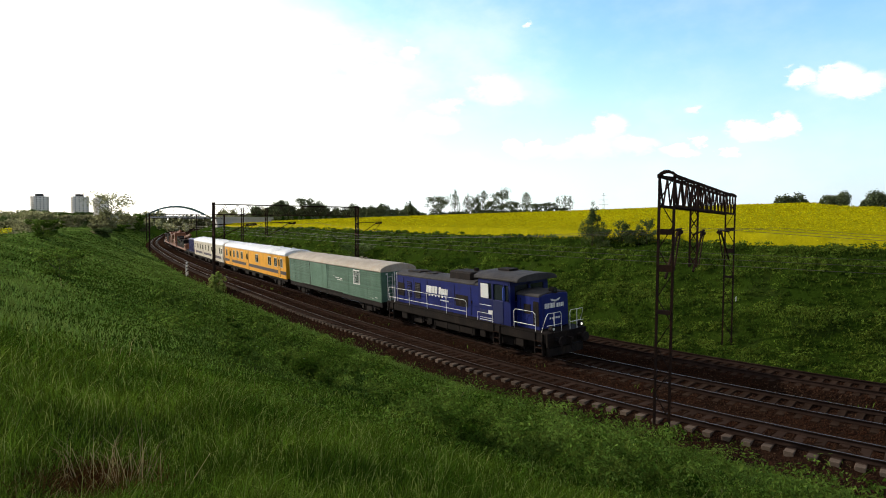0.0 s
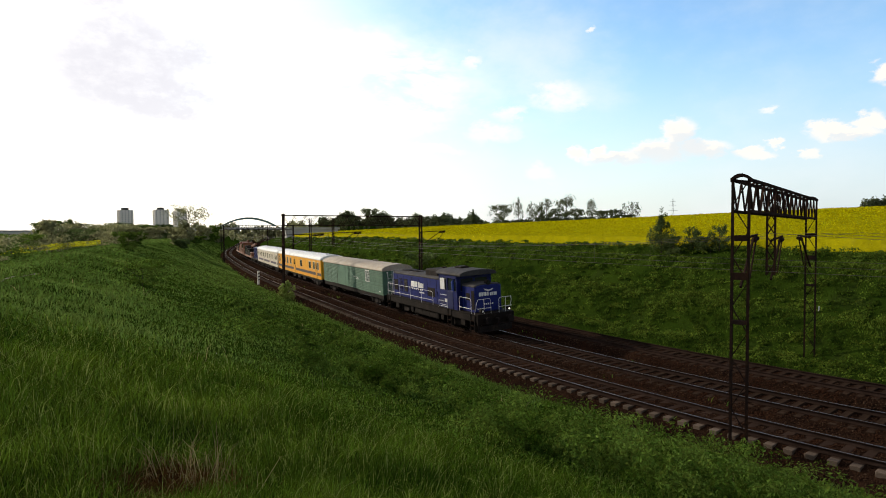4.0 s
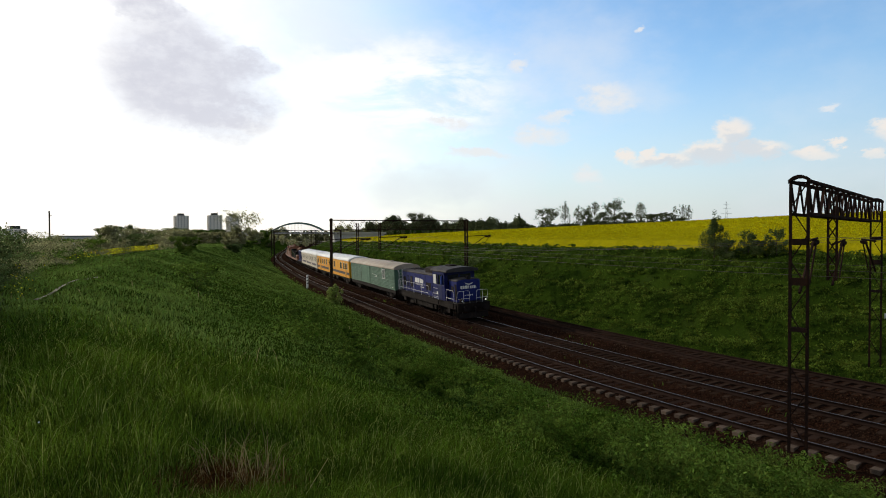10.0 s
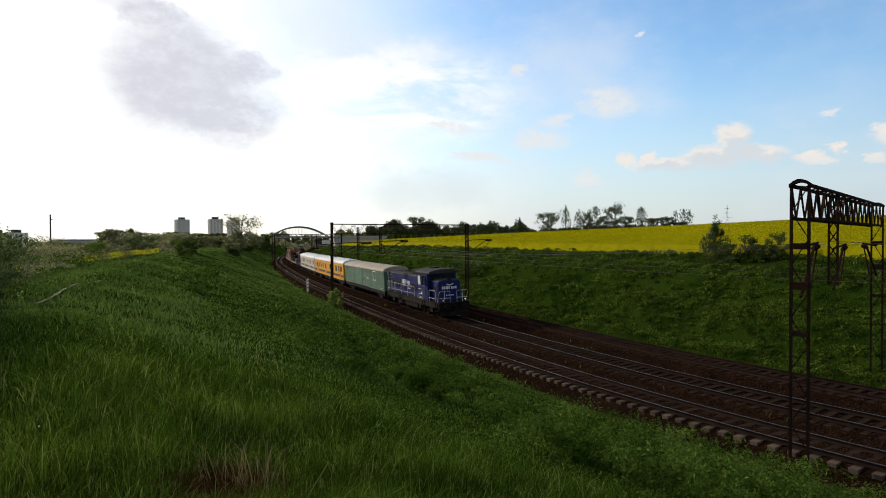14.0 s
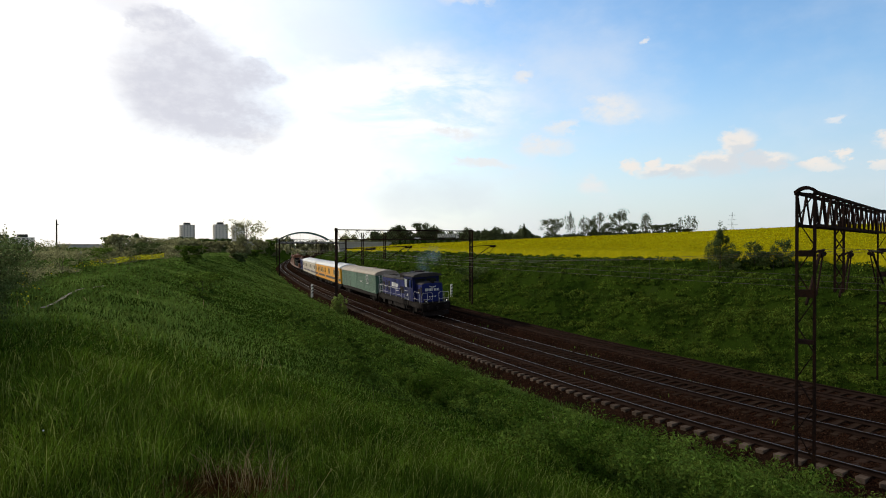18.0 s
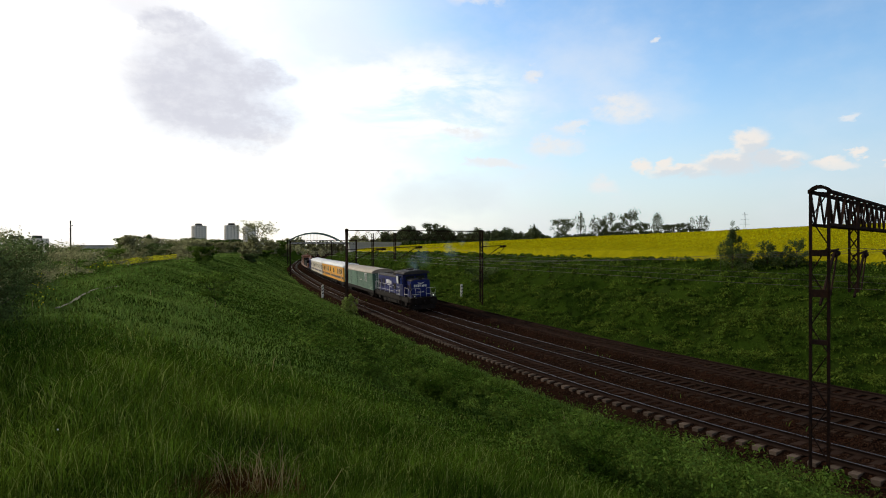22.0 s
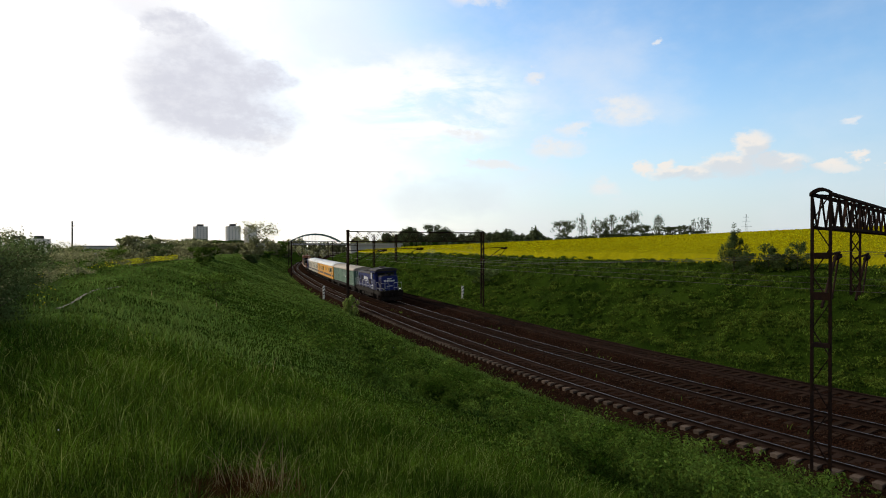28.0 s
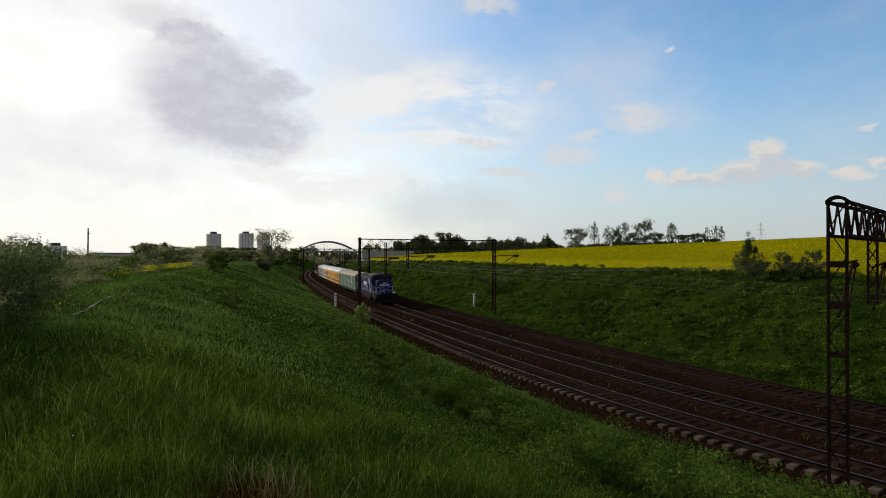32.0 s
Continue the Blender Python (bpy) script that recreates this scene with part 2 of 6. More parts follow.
M["sleeper_near"] = sleeper_material()
M["wood_sleeper"] = mottled("old_sleeper", (0.024, 0.015, 0.011), (0.04, 0.026, 0.019), 2, 30, 0.9, 0, 0.3, (0.035, 0.023, 0.018), spec=0.0)
M["ballast"] = mottled("rust_brown_ballast", (0.015, 0.0082, 0.0054), (0.031, 0.016, 0.0098), 0.8, 11, 0.95, 0, 1.0, (0.012, 0.008, 0.006), dist=0.12, spec=0.0)


def stone_material():
    """Crushed stone, each piece its own shade of rust and soot."""
    def build(N, bsdf, where):
        rnd = N.n("ShaderNodeNewGeometry").outputs["Random Per Island"]
        col = N.ramp(rnd, (0.0, (0.013, 0.008, 0.006)), (0.6, (0.028, 0.0155, 0.0105)), (0.9, (0.054, 0.031, 0.021)), (1.0, (0.09, 0.062, 0.042)))
        rust = N.smooth(N.noise(where, 0.5, 4, 0.6), 0.35, 0.65, 0.1, 0.75)
        N.put(bsdf.inputs["Base Color"], N.mix(rust, col, (0.038, 0.016, 0.009, 1)))
        N.put(bsdf.inputs["Normal"], N.n("ShaderNodeBump", ins={"Height": N.noise(where, 60, 3, 0.6), "Strength": 0.3, "Distance": 0.01}).outputs[0])
    return material("crushed_stone", build, 0.95, 0.0, 0.0)


M["stone"] = stone_material()
M["blue"] = mottled("loco_blue", (0.005, 0.011, 0.1), (0.007, 0.016, 0.135), 1.2, 18, 0.42, 0, 0.05, (0.008, 0.010, 0.05), 0.22)
M["soot"] = mottled("dirty_brown_frame", (0.009, 0.007, 0.0065), (0.017, 0.013, 0.011), 1.2, 14, 0.75, 0, 0.2, (0.028, 0.02, 0.016), 0.06)
M["bluedark"] = mottled("loco_dark_panel", (0.008, 0.012, 0.06), (0.01, 0.016, 0.08), 1.2, 18, 0.4, 0, 0.05)
M["bluelight"] = mottled("loco_light_blue", (0.05, 0.09, 0.4), (0.06, 0.11, 0.45), 1.2, 18, 0.35, 0, 0.05)
# White base colour that paints the sky's reflection on a cab pane.
M["bright"] = mottled("sky_white_pane", (0.8, 0.82, 0.8), (0.86, 0.87, 0.85), 1.2, 8, 0.25, 0, 0.0)
M["black"] = mottled("sooty_black", (0.012, 0.01, 0.01), (0.024, 0.019, 0.017), 1.5, 18, 0.75, 0, 0.2, (0.04, 0.028, 0.021), 0.06)
M["roofgrey"] = mottled("dusty_grey_roof", (0.035, 0.034, 0.038), (0.07, 0.065, 0.065), 1.0, 15, 0.75, 0, 0.1, (0.04, 0.034, 0.03), 0.1)
M["white"] = mottled("white_paint", (0.72, 0.72, 0.7), (0.8, 0.8, 0.78), 1.5, 20, 0.5, 0, 0.05, (0.45, 0.42, 0.38))
M["green"] = mottled("faded_green_boards", (0.072, 0.15, 0.102), (0.1, 0.19, 0.134), 0.8, 12, 0.6, 0, 0.1, (0.04, 0.09, 0.06), 0.2)
M["vanroof"] = mottled("stained_pale_roof", (0.27, 0.23, 0.18), (0.36, 0.31, 0.25), 0.7, 8, 0.7, 0, 0.1, (0.26, 0.17, 0.11))
M["yellow"] = mottled("coach_orange_yellow", (0.74, 0.33, 0.008), (0.8, 0.38, 0.012), 0.8, 12, 0.45, 0, 0.05, (0.42, 0.2, 0.03))
M["cream"] = mottled("coach_cream", (0.66, 0.6, 0.48), (0.74, 0.68, 0.56), 0.8, 12, 0.5, 0, 0.05, (0.45, 0.38, 0.28))
M["band"] = mottled("dark_violet_band", (0.05, 0.035, 0.06), (0.07, 0.05, 0.08), 1, 12, 0.5, 0, 0.05)
M["orange"] = mottled("machine_orange", (0.15, 0.05, 0.022), (0.22, 0.075, 0.03), 0.8, 10, 0.6, 0, 0.1, (0.22, 0.08, 0.03))
M["coachroof"] = mottled("pale_coach_roof", (0.70, 0.72, 0.74), (0.8, 0.81, 0.82), 0.6, 8, 0.5, 0, 0.05, (0.5, 0.5, 0.5))
M["concrete"] = mottled("weathered_concrete", (0.42, 0.41, 0.40), (0.5, 0.49, 0.47), 0.3, 6, 0.85, 0, 0.2, (0.3, 0.29, 0.28))
M["blockwhite"] = mottled("tower_block_render", (0.85, 0.78, 0.70), (0.87, 0.82, 0.75), 0.1, 2, 0.8, 0, 0.0)
M["bridge"] = mottled("bridge_green_steel", (0.10, 0.17, 0.17), (0.13, 0.2, 0.2), 0.4, 6, 0.6, 0.1, 0.1)
M["wire"] = mottled("copper_wire", (0.06, 0.055, 0.05), (0.1, 0.09, 0.08), 1, 10, 0.5, 0.5, 0.0)
M["soil"] = mottled("grassy_soil", (0.015, 0.031, 0.0035), (0.027, 0.049, 0.0055), 0.25, 9, 0.95, 0, 0.8, (0.022, 0.032, 0.008), dist=0.1, spec=0.0)
M["sand"] = mottled("sandy_path", (0.07, 0.065, 0.035), (0.1, 0.088, 0.052), 2, 20, 0.95, 0, 0.3)
M["asphalt"] = mottled("grey_asphalt", (0.05, 0.05, 0.05), (0.07, 0.07, 0.068), 0.3, 6, 0.9, 0, 0.2)
M["lorrywhite"] = mottled("lorry_white", (0.78, 0.78, 0.78), (0.82, 0.82, 0.82), 0.5, 6, 0.4, 0, 0.0)
M["bark"] = mottled("bark", (0.06, 0.048, 0.038), (0.1, 0.08, 0.065), 4, 25, 0.9, 0, 0.5, spec=0.0)
M["grass"] = leafy("meadow_blades", (0.03, 0.064, 0.006), (0.082, 0.136, 0.014), (0.15, 0.17, 0.045), 0.5, 0.45, 0.4, 0.4, 1.7)
M["grassfar"] = leafy("fine_meadow_blades", (0.06, 0.108, 0.02), (0.12, 0.185, 0.042), None, 0.5, 0.16, 0.5, 0.7, 1.3)
M["weed"] = leafy("broad_weed_leaves", (0.022, 0.05, 0.004), (0.125, 0.19, 0.034), None, 0.5, 0.9, 0.5)
M["bank"] = leafy("bank_grass", (0.03, 0.056, 0.008), (0.1, 0.15, 0.022), None, 0.6, 0.25, 0.35, 0.6, 1.4)
M["leaf"] = leafy("tree_leaves", (0.06, 0.09, 0.03), (0.105, 0.14, 0.05), None, 0.55, 0.3, 0.45)
# Leaf colour lifted well past foliage: distant haze and glare painted in.
M["scrub"] = leafy("haze_paled_leaves", (0.19, 0.195, 0.095), (0.28, 0.28, 0.15), None, 0.55, 0.15, 0.65)
M["footing"] = mottled("old_footing", (0.12, 0.105, 0.095), (0.17, 0.15, 0.135), 2, 20, 0.9, 0, 0.3, (0.06, 0.05, 0.04), spec=0.0)
M["earth"] = mottled("bare_brown_earth", (0.032, 0.015, 0.006), (0.055, 0.028, 0.012), 4, 30, 0.95, 0, 0.6, (0.03, 0.03, 0.012), spec=0.0)
M["leaflight"] = leafy("young_leaves", (0.2, 0.27, 0.06), (0.3, 0.37, 0.11), None, 0.5, 0.8, 0.4)
# Far leaves coloured lighter to stand for the haze of distance.
M["far"] = leafy("far_wood_leaves", (0.07, 0.09, 0.045), (0.115, 0.138, 0.066), None, 0.7, 0.05, 0.45)
M["rape"] = leafy("rape_blossom", (0.40, 0.362, 0.004), (0.50, 0.445, 0.006), (0.24, 0.26, 0.012), 0.6, 0.03, 0.3)
M["dead"] = leafy("withered_blades", (0.05, 0.024, 0.008), (0.085, 0.045, 0.016), (0.16, 0.11, 0.05), 0.6, 2.0, 0.3)
M["lowleaf"] = leafy("low_weed_leaves", (0.036, 0.072, 0.009), (0.095, 0.152, 0.026), None, 0.55, 0.3, 0.4)
M["straw"] = leafy("dry_straw", (0.22, 0.18, 0.09), (0.3, 0.25, 0.13), None, 0.6, 0.6, 0.3)
M["bankweed"] = leafy("bank_weed_leaves", (0.034, 0.064, 0.009), (0.115, 0.165, 0.024), None, 0.55, 0.5, 0.45)
M["cropbody"] = mottled("crop_body", (0.27, 0.25, 0.005), (0.38, 0.342, 0.007), 0.6, 5, 0.8, 0, 0.6, (0.26, 0.25, 0.02), dist=0.2, spec=0.0)
M["goldweed"] = leafy("yellow_wild_flowers", (0.48, 0.45, 0.02), (0.58, 0.55, 0.03), (0.2, 0.25, 0.05), 0.6, 0.6, 0.3)


def glass_material():
    def build(N, bsdf, where):
        N.put(bsdf.inputs["Base Color"], (0.02, 0.025, 0.03, 1))
    return material("dark_glass", build, 0.08, 0.0, 0.8)


M["glass"] = glass_material()


def lamp_material():
    def build(N, bsdf, where):
        N.put(bsdf.inputs["Base Color"], (0.9, 0.88, 0.8, 1))
        N.put(bsdf.inputs["Emission Color"], (1.0, 0.95, 0.8, 1))
        N.put(bsdf.inputs["Emission Strength"], 1.0)
    return material("lit_headlamp", build, 0.2)


M["lamp"] = lamp_material()


def smoke_material():
    """Thin smoke: dense in a puff's middle, nothing at its rim, with ragged swirls."""
    mat = bpy.data.materials.new("thin_exhaust_smoke")
    mat.use_nodes = True
    N = Nodes(mat.node_tree)
    out = N.n("ShaderNodeOutputMaterial")
    where = N.n("ShaderNodeTexCoord").outputs["Object"]
    haze = N.n("ShaderNodeBsdfDiffuse", ins={"Color": (0.27, 0.42, 0.56, 1)})
    thin = N.n("ShaderNodeBsdfTranslucent", ins={"Color": (0.27, 0.42, 0.56, 1)})
    both = N.n("ShaderNodeMixShader", ins={0: 0.5, 1: haze.outputs[0], 2: thin.outputs[0]})
    clear = N.n("ShaderNodeBsdfTransparent")
    far = N.n("ShaderNodeVectorMath", op="LENGTH", ins={0: where}).outputs["Value"]
    dense = N.m("MULTIPLY", N.smooth(far, 1.1, 0.05, 0.0, 0.14), N.smooth(N.noise(where, 2.2, 3, 0.6), 0.3, 0.65, 0.35, 1.0))
    mix = N.n("ShaderNodeMixShader", ins={0: dense, 1: clear.outputs[0], 2: both.outputs[0]})
    N.t.links.new(mix.outputs[0], out.inputs[0])
    return mat


M["smoke"] = smoke_material()


# ---------------------------------------------------------------- small mesh tools
class Shape:
    """Collects vertices and faces for one mesh."""

    def __init__(self):
        self.v, self.f = [], []

    def add(self, verts, faces):
        k = len(self.v)
        self.v.extend(tuple(p) for p in verts)
        self.f.extend(tuple(i + k for i in q) for q in faces)
        return self

    def box(self, x0, x1, y0, y1, z0, z1, b=0.0):
        """A box; b cuts its upright and long edges off by that much."""
        if b <= 0:
            v = [(x, y, z) for x in (x0, x1) for y in (y0, y1) for z in (z0, z1)]
            return self.add(v, [(0, 1, 3, 2), (4, 6, 7, 5), (0, 4, 5, 1), (2, 3, 7, 6), (0, 2, 6, 4), (1, 5, 7, 3)])
        ring = [(y0 + b, z0), (y1 - b, z0), (y1, z0 + b), (y1, z1 - b), (y1 - b, z1), (y0 + b, z1), (y0, z1 - b), (y0, z0 + b)]
        return self.prism(ring, x0, x1, b)

    def prism(self, ring, x0, x1, b=0.0):
        """A section in y, z (counter-clockwise seen from +x) drawn out along x; b rounds the ends off a little."""
        n = len(ring)
        cy, cz = sum(p[0] for p in ring) / n, sum(p[1] for p in ring) / n

        def inner(p):
            d = math.hypot(p[0] - cy, p[1] - cz) or 1
            k = max(0.0, 1 - b / d)
            return cy + (p[0] - cy) * k, cz + (p[1] - cz) * k
        rows = [(x0, ring), (x1, ring)] if b <= 0 else [(x0, [inner(p) for p in ring]), (x0 + b, ring), (x1 - b, ring), (x1, [inner(p) for p in ring])]
        v = [(x, *p) for x, r in rows for p in r]
        f = [(k * n + i, k * n + (i + 1) % n, (k + 1) * n + (i + 1) % n, (k + 1) * n + i) for k in range(len(rows) - 1) for i in range(n)]
        f = [q[::-1] for q in f]
        f += [tuple(range(n))[::-1], tuple((len(rows) - 1) * n + i for i in range(n))]
        return self.add(v, [q[::-1] for q in f])

    def rod(self, p, q, r, n=6, r2=None):
        """A round bar from p to q; r2: its radius at q."""
        p, q = Vector(p), Vector(q)
        d = (q - p).normalized()
        a = d.orthogonal().normalized()
        c = d.cross(a)
        r2 = r if r2 is None else r2
        v = []
        for e, rr in ((p, r), (q, r2)):
            v += [e + rr * (math.cos(2 * math.pi * i / n) * a + math.sin(2 * math.pi * i / n) * c) for i in range(n)]
        f = [(i, (i + 1) % n, n + (i + 1) % n, n + i) for i in range(n)] + [tuple(range(n))[::-1], tuple(range(n, 2 * n))]
        return self.add(v, f)

    def bar(self, p, q, w, h=None):
        """A square bar from p to q."""
        p, q = Vector(p), Vector(q)
        d = (q - p).normalized()
        up = Vector((0, 0, 1)) if abs(d.z) < 0.95 else Vector((1, 0, 0))
        a = d.cross(up).normalized()
        c = a.cross(d).normalized()
        h = w if h is None else h
        v = [e + i * a * w / 2 + j * c * h / 2 for e in (p, q) for i, j in ((-1, -1), (1, -1), (1, 1), (-1, 1))]
        return self.add(v, [(0, 3, 2, 1), (4, 5, 6, 7), (0, 1, 5, 4), (1, 2, 6, 5), (2, 3, 7, 6), (3, 0, 4, 7)])

    def pipe(self, pts, r, n=6):
        for p, q in zip(pts, pts[1:]):
            self.rod(p, q, r, n)
        return self

    def tube(self, pts, r, n=4):
        """One unbroken thin tube through the points."""
        v = []
        for i, p in enumerate(pts):
            d = (pts[min(i + 1, len(pts) - 1)] - pts[max(i - 1, 0)]).normalized()
            a = d.cross(Vector((0, 0, 1))).normalized()
            c = a.cross(d)
            v += [p + r * (math.cos(2 * math.pi * k / n) * a + math.sin(2 * math.pi * k / n) * c) for k in range(n)]
        m = len(pts)
        f = [(i * n + k, i * n + (k + 1) % n, (i + 1) * n + (k + 1) % n, (i + 1) * n + k) for i in range(m - 1) for k in range(n)]
        return self.add(v, f + [tuple(range(n))[::-1], tuple(range((m - 1) * n, m * n))])

    def mesh(self, name, smooth=False):
        me = bpy.data.meshes.new(name)
        me.from_pydata([tuple(p) for p in self.v], [], self.f)
        if smooth:
            me.shade_smooth()
        me.update()
        return me


def part(name, shape, mat, parent, label="", at=None, smooth=False):
    """One mesh object under a thing or a part (or on its own, with no parent)."""
    me = shape if isinstance(shape, bpy.types.Mesh) else shape.mesh(name, smooth)
    if mat is not None and not me.materials:
        me.materials.append(mat)
    ob = new(name, me)
    ob.parent = parent
    if at is not None:
        ob.matrix_basis = at
    if label:
        ob["label"] = label
    return ob


def big_mesh(name, verts, faces, mat, smooth=False):
    """A mesh from numpy arrays: verts (n, 3) and faces (m, 3 or 4)."""
    me = bpy.data.meshes.new(name)
    verts, faces = np.asarray(verts, np.float32), np.asarray(faces, np.int32)
    k = faces.shape[1]
    me.vertices.add(len(verts))
    me.vertices.foreach_set("co", verts.ravel())
    me.loops.add(faces.size)
    me.loops.foreach_set("vertex_index", faces.ravel())
    me.polygons.add(len(faces))
    me.polygons.foreach_set("loop_start", np.arange(0, faces.size, k, dtype=np.int32))
    me.update(calc_edges=True)
    if smooth:
        me.shade_smooth()
    me.materials.append(mat)
    return me


# ---------------------------------------------------------------- the line of the railway
EYE_Z = EYE[2]
BENDS = ((-30, -6.0), (0, -21.7), (30, -4.4), (60, -0.17), (100, -1.3), (150, -0.13), (200, -1.41), (260, -0.32), (330, -0.06), (400, -0.4))
STEP = 0.5
_s = np.arange(-90.0, 700.0 + STEP / 2, STEP)
_kap = np.interp(_s, [b[0] for b in BENDS], [b[1] * 1e-3 for b in BENDS])
_th = np.concatenate([[0], np.cumsum((_kap[1:] + _kap[:-1]) / 2 * STEP)])
_i0 = int(round(90 / STEP))
_th = _th - _th[_i0] + 0.8188
_dx, _dy = -np.sin(_th), np.cos(_th)
_x = np.concatenate([[0], np.cumsum((_dx[1:] + _dx[:-1]) / 2 * STEP)])
_y = np.concatenate([[0], np.cumsum((_dy[1:] + _dy[:-1]) / 2 * STEP)])
_x, _y = _x - _x[_i0] + 22.097, _y - _y[_i0] + 10.0


def along(s, off=0.0, z=0.0):
    """The point s metres along the near track, off metres to its right, z metres over its rails."""
    x, y, th = np.interp(s, _s, _x), np.interp(s, _s, _y), np.interp(s, _s, _th)
    return Vector((x + off * math.cos(th), y + off * math.sin(th), z))


def heading(s):
    return float(np.interp(s, _s, _th))


def frame_at(s, off=0.0, z=0.0):
    """A pose with its y axis along the track and its x axis across it, to the right."""
    p = along(s, off, z)
    return pose(p.x, p.y, p.z, 0, 0, math.degrees(heading(s)))


def line_coords(x, y):
    """s and off of points given as arrays."""
    x, y = np.asarray(x, float), np.asarray(y, float)
    cs, cx, cy, cth = _s[::8], _x[::8], _y[::8], _th[::8]
    s, o = np.empty(len(x)), np.empty(len(x))
    for a in range(0, len(x), 20000):
        b = slice(a, a + 20000)
        d2 = (x[b, None] - cx) ** 2 + (y[b, None] - cy) ** 2
        i = d2.argmin(1)
        dx, dy = x[b] - cx[i], y[b] - cy[i]
        s[b] = cs[i] - dx * np.sin(cth[i]) + dy * np.cos(cth[i])
        o[b] = dx * np.cos(cth[i]) + dy * np.sin(cth[i])
    return s, o


TRACKS = ((0.0, 0.0, 0.0), (3.95, 0.1, 0.05), (9.0, 0.1, 0.03))     # offset, height and cant of the three tracks


def ease(v, lo, hi):
    t = np.clip((v - lo) / (hi - lo), 0, 1)
    return t * t * (3 - 2 * t)


def waves(x, y, size, seed=0.0):
    """Soft uneven ground, about -1 to 1."""
    a = np.sin(x / size + 1.3 * np.sin(y / size * 0.7 + seed) + seed) * np.cos(y / size * 1.1 + 0.9 * np.sin(x / size * 0.6 - seed))
    b = np.sin(x / size * 2.3 + seed * 2 + np.cos(y / size * 1.9)) * np.sin(y / size * 2.7 - seed)
    return 0.65 * a + 0.35 * b


def ground_z(x, y, s=None, o=None):
    """Height of the ground over the near track's rails."""
    if s is None:
        s, o = line_coords(x, y)
    dist = np.hypot(x, y)
    # ridge with the meadow, on the inner side
    top = 5.15 + 0.2 * waves(x, y, 6.0, 1.0) * ease(dist, 4, 12) - 0.25 * ease(s, 45, 120) - 1.4 * ease(s, 190, 300)
    foot = -2.0 - 0.5 * ease(s, 60, 90)
    up = np.clip((o - foot) / (-22.0 + 7.5 * ease(s, 60, 150) - foot), 0, 1)
    left = -0.75 + (top + 0.75) * (0.8 * up + 0.2 * ease(up, 0, 1))
    edge = -24.5 + 3.0 * ease(s, 18, 45) + 2.0 * ease(s, 60, 150) - 6.0 * ease(s, 12, -10)
    left = left - 0.7 * ease(o, edge, edge - 7.0) - 4.0 * ease(o, edge - 45, edge - 160)
    # trackbed
    bed = -0.75 + 0 * o
    # far bank, bench and the rape field behind it
    crest = 13.9 - 9.0 * ease(s, 320, 760) - 2.5 * ease(s, -60, -160)
    bank = -0.6 + 6.0 * (0.55 * ease(o, 12.6, 27.5) + 0.45 * np.clip((o - 12.6) / 14.9, 0, 1)) + 0.3 * waves(x, y, 4.0, 2.0) * ease(o, 13, 16) * ease(o, 28, 24)
    bank = bank + 0.4 * np.sin(o * 1.15 + 0.8 * waves(x, y, 9.0, 3.0)) * ease(o, 13.5, 16) * ease(o, 27.5, 25)
    bank = bank - 1.0 * ease(s, 120, 260) * ease(o, 12.6, 27)
    field = (crest - 5.4) * (np.clip((o - 27) / 175, 0, 1) ** 0.92) * ease(o, 27, 34) - 12 * ease(o, 230, 700)
    right = bank + field
    z = np.where(o < -1.0, left, np.where(o > 12.0, right, bed))
    z = z + 0.06 * waves(x, y, 1.1, 5.0) * np.where((o < -2.3) | (o > 12.8), 1, 0)
    far = ease(np.hypot(x, y), 700, 1600)
    return z * (1 - far) + 1.5 * far


def zg(x, y):
    return float(ground_z(np.array([x]), np.array([y]))[0])


def ground_sheet():
    """One sheet from under the camera to the horizon: fine in front, coarse behind."""
    ang = np.concatenate([np.linspace(-180, -62, 30)[:-1], np.linspace(-62, 62, 420), np.linspace(62, 180, 30)[1:-1]])
    ang = np.radians(ang)
    rad = np.concatenate([[0.0], np.geomspace(0.7, 4500, 330)])
    A, R = np.meshgrid(ang, rad)
    x, y = (R * np.sin(A)).ravel(), (R * np.cos(A)).ravel()
    z = ground_z(x, y)
    na, nr = len(ang), len(rad)
    i, j = np.meshgrid(np.arange(nr - 1), np.arange(na), indexing="ij")
    k = (j + 1) % na
    f = np.stack([i * na + j, i * na + k, (i + 1) * na + k, (i + 1) * na + j], -1).reshape(-1, 4)[:, ::-1]
    ob = new("ground", big_mesh("ground", np.stack([x, y, z], -1), f, M["soil"], True))
    tagged(ob, "grassy ground with a railway cutting and rolling fields", "ground", kind="structure")


ground_sheet()


def sweep(name, section, mat, s0, s1, step, parent=None, off=0.0, label="", jitter=0.0):
    """A section (across, up) drawn along the line."""
    ss = np.arange(s0, s1 + step / 2, step)
    rng = np.random.default_rng(len(name) + int(abs(off) * 10))
    v, n = [], len(section)
    for s in ss:
        for a, b in section:
            p = along(s, off + a, b)
            if jitter:
                p = p + Vector((rng.normal(0, jitter), rng.normal(0, jitter), rng.normal(0, jitter * 0.7)))
            v.append(tuple(p))
    m = len(ss)
    f = [(i * n + j, i * n + j + 1, (i + 1) * n + j + 1, (i + 1) * n + j) for i in range(m - 1) for j in range(n - 1)]
    me = big_mesh(name, v, [q[::-1] for q in f], mat)
    ob = new(name, me)
    ob.parent = parent
    if label:
        ob["label"] = label
    return ob


